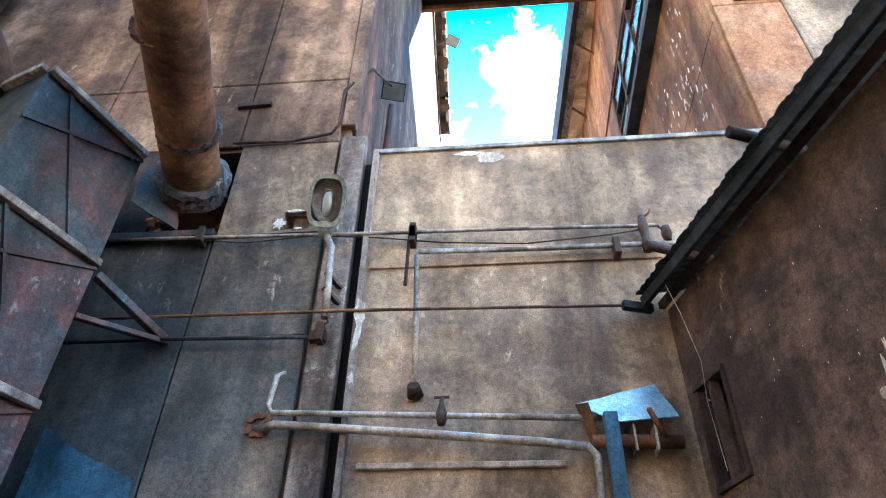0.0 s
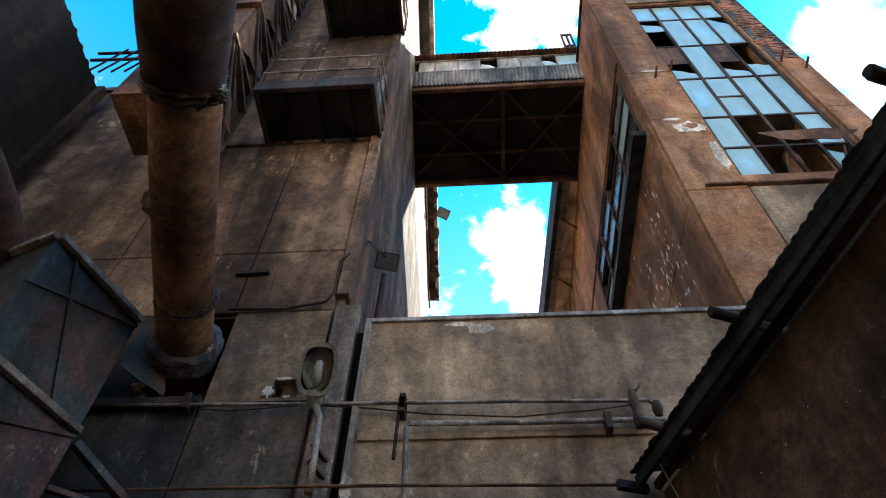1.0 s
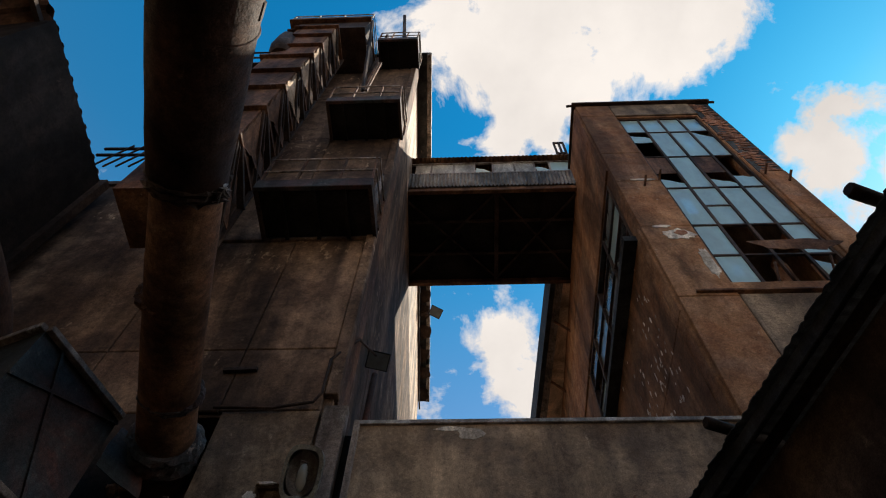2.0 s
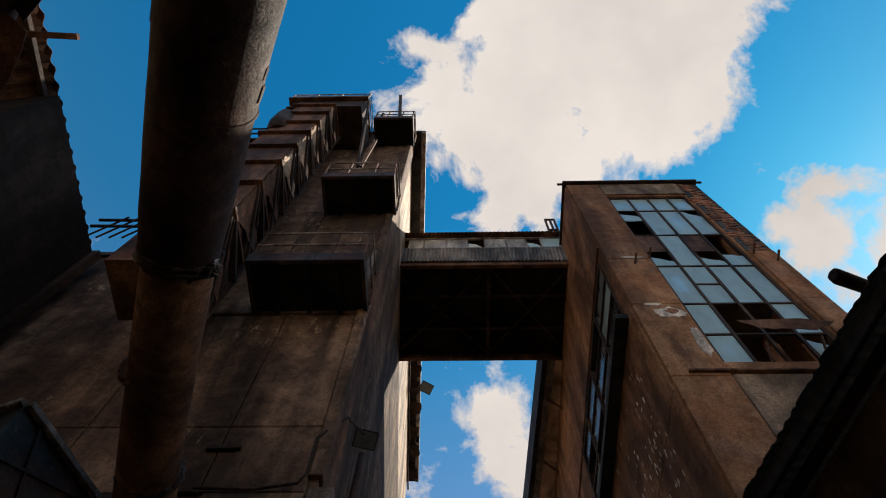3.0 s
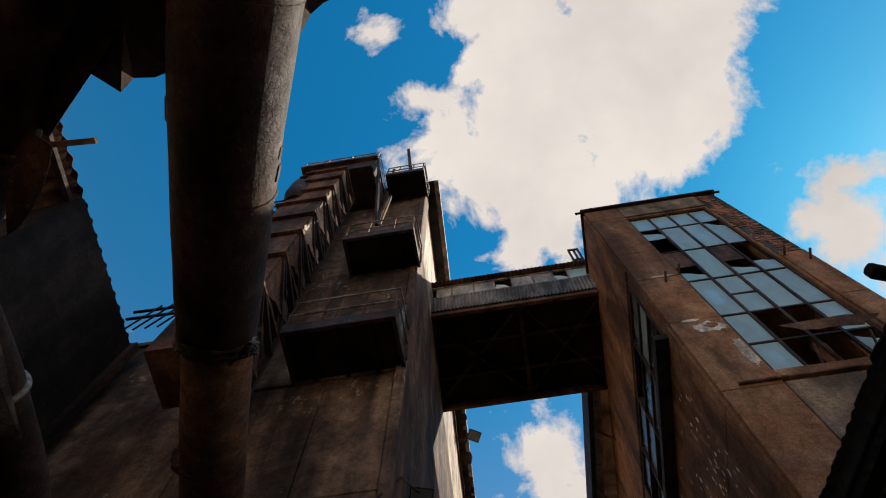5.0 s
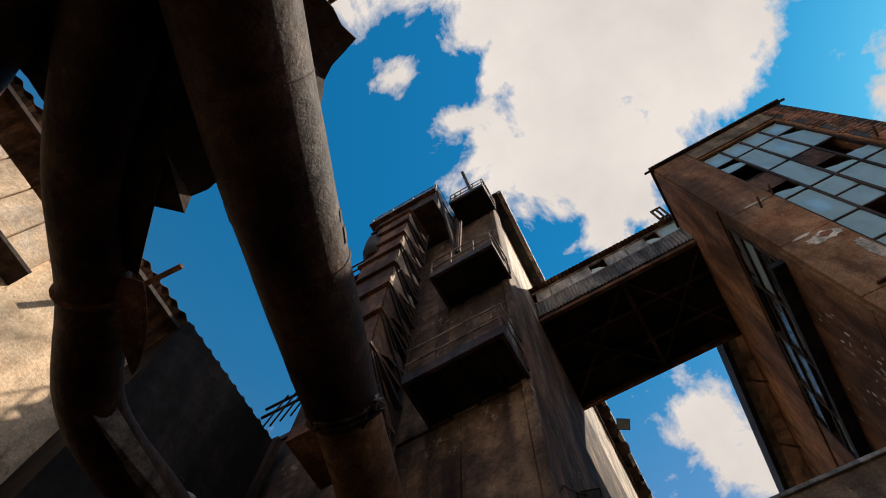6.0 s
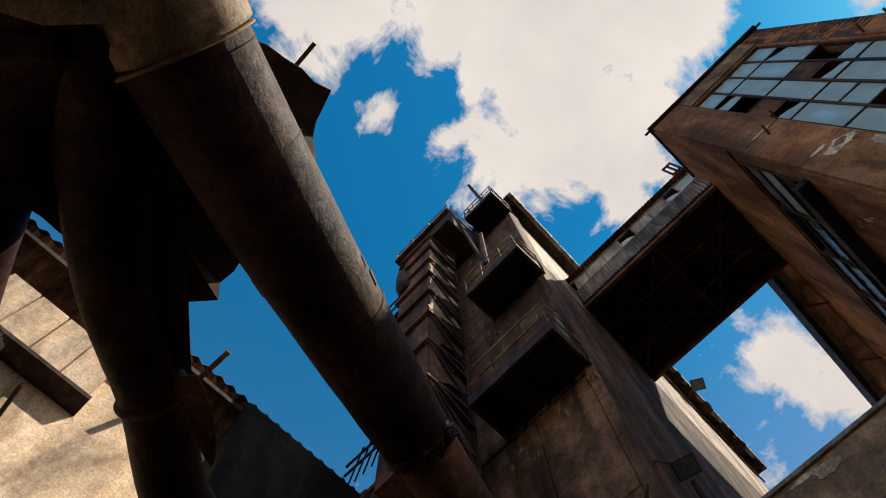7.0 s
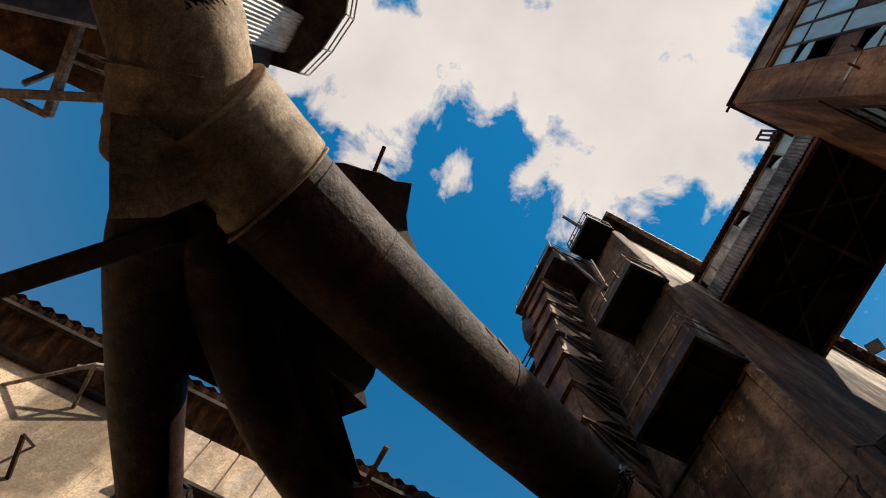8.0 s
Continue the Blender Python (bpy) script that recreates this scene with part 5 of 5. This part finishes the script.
for r0, r1 in ((rr_[0], rr_[2]), (rr_[0], rr_[1]), (rr_[2], rr_[3])):
    for k in range(SEG):
        b.faces.new((r0[k], r0[(k + 1) % SEG], r1[(k + 1) % SEG], r1[k]))
part("rim", b, LAMP_METAL, lamp)
b = bmesh.new()
tube(b, [LM @ Vector(p) for p in ((0, -0.14, 0.05), (0, -0.09, 0.02), (0, 0.0, 0.012), (0, 0.06, 0.02), (0, 0.1, 0.05))], [0.03, 0.05, 0.052, 0.04, 0.02], 14)
part("bulb", b, LAMP_GLASS, lamp, "clouded amber bulb")
b = bmesh.new()
for k in range(4):
    y = 0.02 + 0.028 * k
    tube(b, [LM @ Vector((-0.03, y, 0.0)), LM @ Vector((0.04, y + 0.01, 0.0))], 0.006, 6)
part("wire_guard", b, RAIL, lamp)
b = bmesh.new()
tube(b, [LM @ Vector((0, -0.36, 0.09)), LM @ Vector((0, -0.28, 0.08)), LM @ Vector((0, -0.2, 0.08))], [0.05, 0.075, 0.085], 14)
part("socket", b, LAMP_METAL, lamp)
b = bmesh.new()
tube(b, [LM @ Vector((0, -0.3, 0.09)), (-1.5, 4.82, 5.5), (-1.49, 4.86, 5.1), (-1.48, 4.88, 4.75)], [0.032, 0.032, 0.034, 0.036], 12)
part("pole", b, PIPE_PAINT, lamp)
for z in (5.05, 5.22):
    b = bmesh.new()
    beam(b, (-1.52, 4.84, z), (-1.4, 4.98, z - 0.1), 0.05, 0.03)
    part("clamp", b, DARK_STEEL, lamp)
b = bmesh.new()
tube(b, [(-1.49, 4.88, 4.78), (-1.45, 4.9, 4.72), (-1.5, 4.9, 4.68), (-1.58, 4.92, 4.64), (-1.6, 4.93, 4.58)], 0.01, 6)
box(b, (-1.6, 4.9, 4.55), (-1.46, 4.99, 4.64))
part("junction_box", b, DARK_STEEL, lamp)
b = bmesh.new()
ragged_sheet(b, [(-1.2, 4.86, 4.93), (-1.13, 4.85, 4.86), (-1.12, 4.86, 4.72), (-1.16, 4.87, 4.62), (-1.22, 4.86, 4.75)], 0.012, 2, 0.015, 0.05)
ragged_sheet(b, [(-1.18, 4.85, 4.7), (-1.14, 4.85, 4.66), (-1.16, 4.85, 4.45), (-1.2, 4.85, 4.4), (-1.2, 4.86, 4.55)], 0.012, 4, 0.012, 0.05)
tagged(finish("hanging_rag", b, RAG), "torn white rag caught on the iron rod", "rag")
b = bmesh.new()
beam(b, (-2.95, 4.98, 7.84), (-2.55, 4.98, 7.86), 0.05, 0.06)
tagged(finish("wall_bar", b, DARK_STEEL), "short dark steel bar fixed to the tower", "bar")

# ---- gantry and high cabin behind ----
gantry = thing("gantry", "pale steel gantry frame under a dark deck", "gantry")
b = bmesh.new()
box(b, (-2.55, -9.6, 12.6), (1.6, -6.0, 12.7))
part("deck", b, RUST, gantry)
for a, c, w in (((-3.05, -6.65, 12.0), (1.6, -6.65, 12.0), 0.14), ((-3.06, -7.5, 12.0), (-2.3, -5.75, 12.0), 0.16), ((-3.05, -6.66, 12.0), (-3.05, -7.5, 12.0), 0.1), ((-2.75, -7.2, 12.0), (-2.3, -7.0, 12.6), 0.09), ((-2.35, -5.8, 12.0), (-1.9, -5.95, 12.6), 0.12), ((-2.05, -6.65, 12.0), (-2.0, -5.9, 12.1), 0.06), ((-1.85, -6.65, 12.0), (-1.8, -5.9, 12.15), 0.06)):
    b = bmesh.new()
    beam(b, a, c, w)
    part("beam", b, RAIL, gantry, "", 0.008)
for x, y in ((1.5, -6.65), (1.5, -9.4), (-2.4, -9.4)):
    b = bmesh.new()
    beam(b, (x, y, 0), (x, y, 12.6), 0.25)
    part("column", b, DARK_STEEL, gantry)
cabin = thing("high_cabin", "high cabin of pale corrugated sheet with a railed deck", "cabin")
b = bmesh.new()
vs = [(-1.5, -7.6), (-1.15, -5.5), (-0.25, -5.15), (0.85, -4.95), (2.6, -5.4), (3.2, -9.5), (-1.5, -9.5)]
top_ = [b.verts.new((x, y, 20.15)) for x, y in vs]
bot_ = [b.verts.new((x, y, 20.0)) for x, y in vs]
b.faces.new(top_)
b.faces.new(bot_[::-1])
for k in range(len(vs)):
    b.faces.new((bot_[k], bot_[(k + 1) % len(vs)], top_[(k + 1) % len(vs)], top_[k]))
part("deck", b, DARK_STEEL, cabin)
b = bmesh.new()
corrugated(b, (-0.85, -6.045, 0.0), (1, 0.1, 0), (0, 0, 1), 1.15, 20.0, 0.1, 0.02)
part("corrugated_wall", b, PALE_ZINC, cabin, "pale corrugated sheet wall")
b = bmesh.new()
box(b, (-1.4, -9.4, 0), (2.4, -6.3, 20.0))
part("body", b, DARK_STEEL, cabin)
for h in (20.6, 21.1):
    b = bmesh.new()
    tube(b, [(x, y, h) for x, y in vs[:5]], 0.025, 8)
    part("rail", b, RAIL, cabin)
for x, y in vs[:5]:
    b = bmesh.new()
    beam(b, (x, y, 20.1), (x, y, 21.1), 0.04)
    part("post", b, RAIL, cabin)

gantry.matrix_basis = cabin.matrix_basis = TURN

# ---- plain unseen wall added behind, keeping low sky light off the front walls ----
b = bmesh.new()
slab(b, "y", -11.4, -0.4, (-7.85, 14.0), (0.0, 12.5))
structure("rear_light_block", b, DARK_WALL, "unseen dark wall added to block low sky", "wall")

# ---- bare bricks on the workshop's upper corner ----
bb = bmesh.new()
box(bb, (0, -0.03, 0), (0.235, 0.0, 0.062))
bmesh.ops.recalc_face_normals(bb, faces=bb.faces)
brick_mesh = bpy.data.meshes.new("brick")
bb.to_mesh(brick_mesh)
bb.free()
brick_mesh.materials.append(BRICKS)
b = bmesh.new()
box(b, (6.58, WY - 0.016, 15.62), (WX1, WY + 0.0, 20.94))
brick_wall = part("brick_backing", b, GREY_WALL, shop)
rb = random.Random(12)
count = 0
for r in range(67):
    z = 15.65 + r * 0.078
    start = 6.58 + 0.1 * math.sin(r * 0.37) + rb.uniform(0, 0.1) + (0.12 if r % 2 else 0)
    x = start
    while x < WX1 - 0.24 and count < 290:
        if rb.random() > 0.06:
            o = new("brick", brick_mesh)
            o.parent = brick_wall
            o.matrix_basis = Matrix.Translation((x, WY - 0.002 + rb.uniform(-0.008, 0.006), z))
            count += 1
        x += 0.248
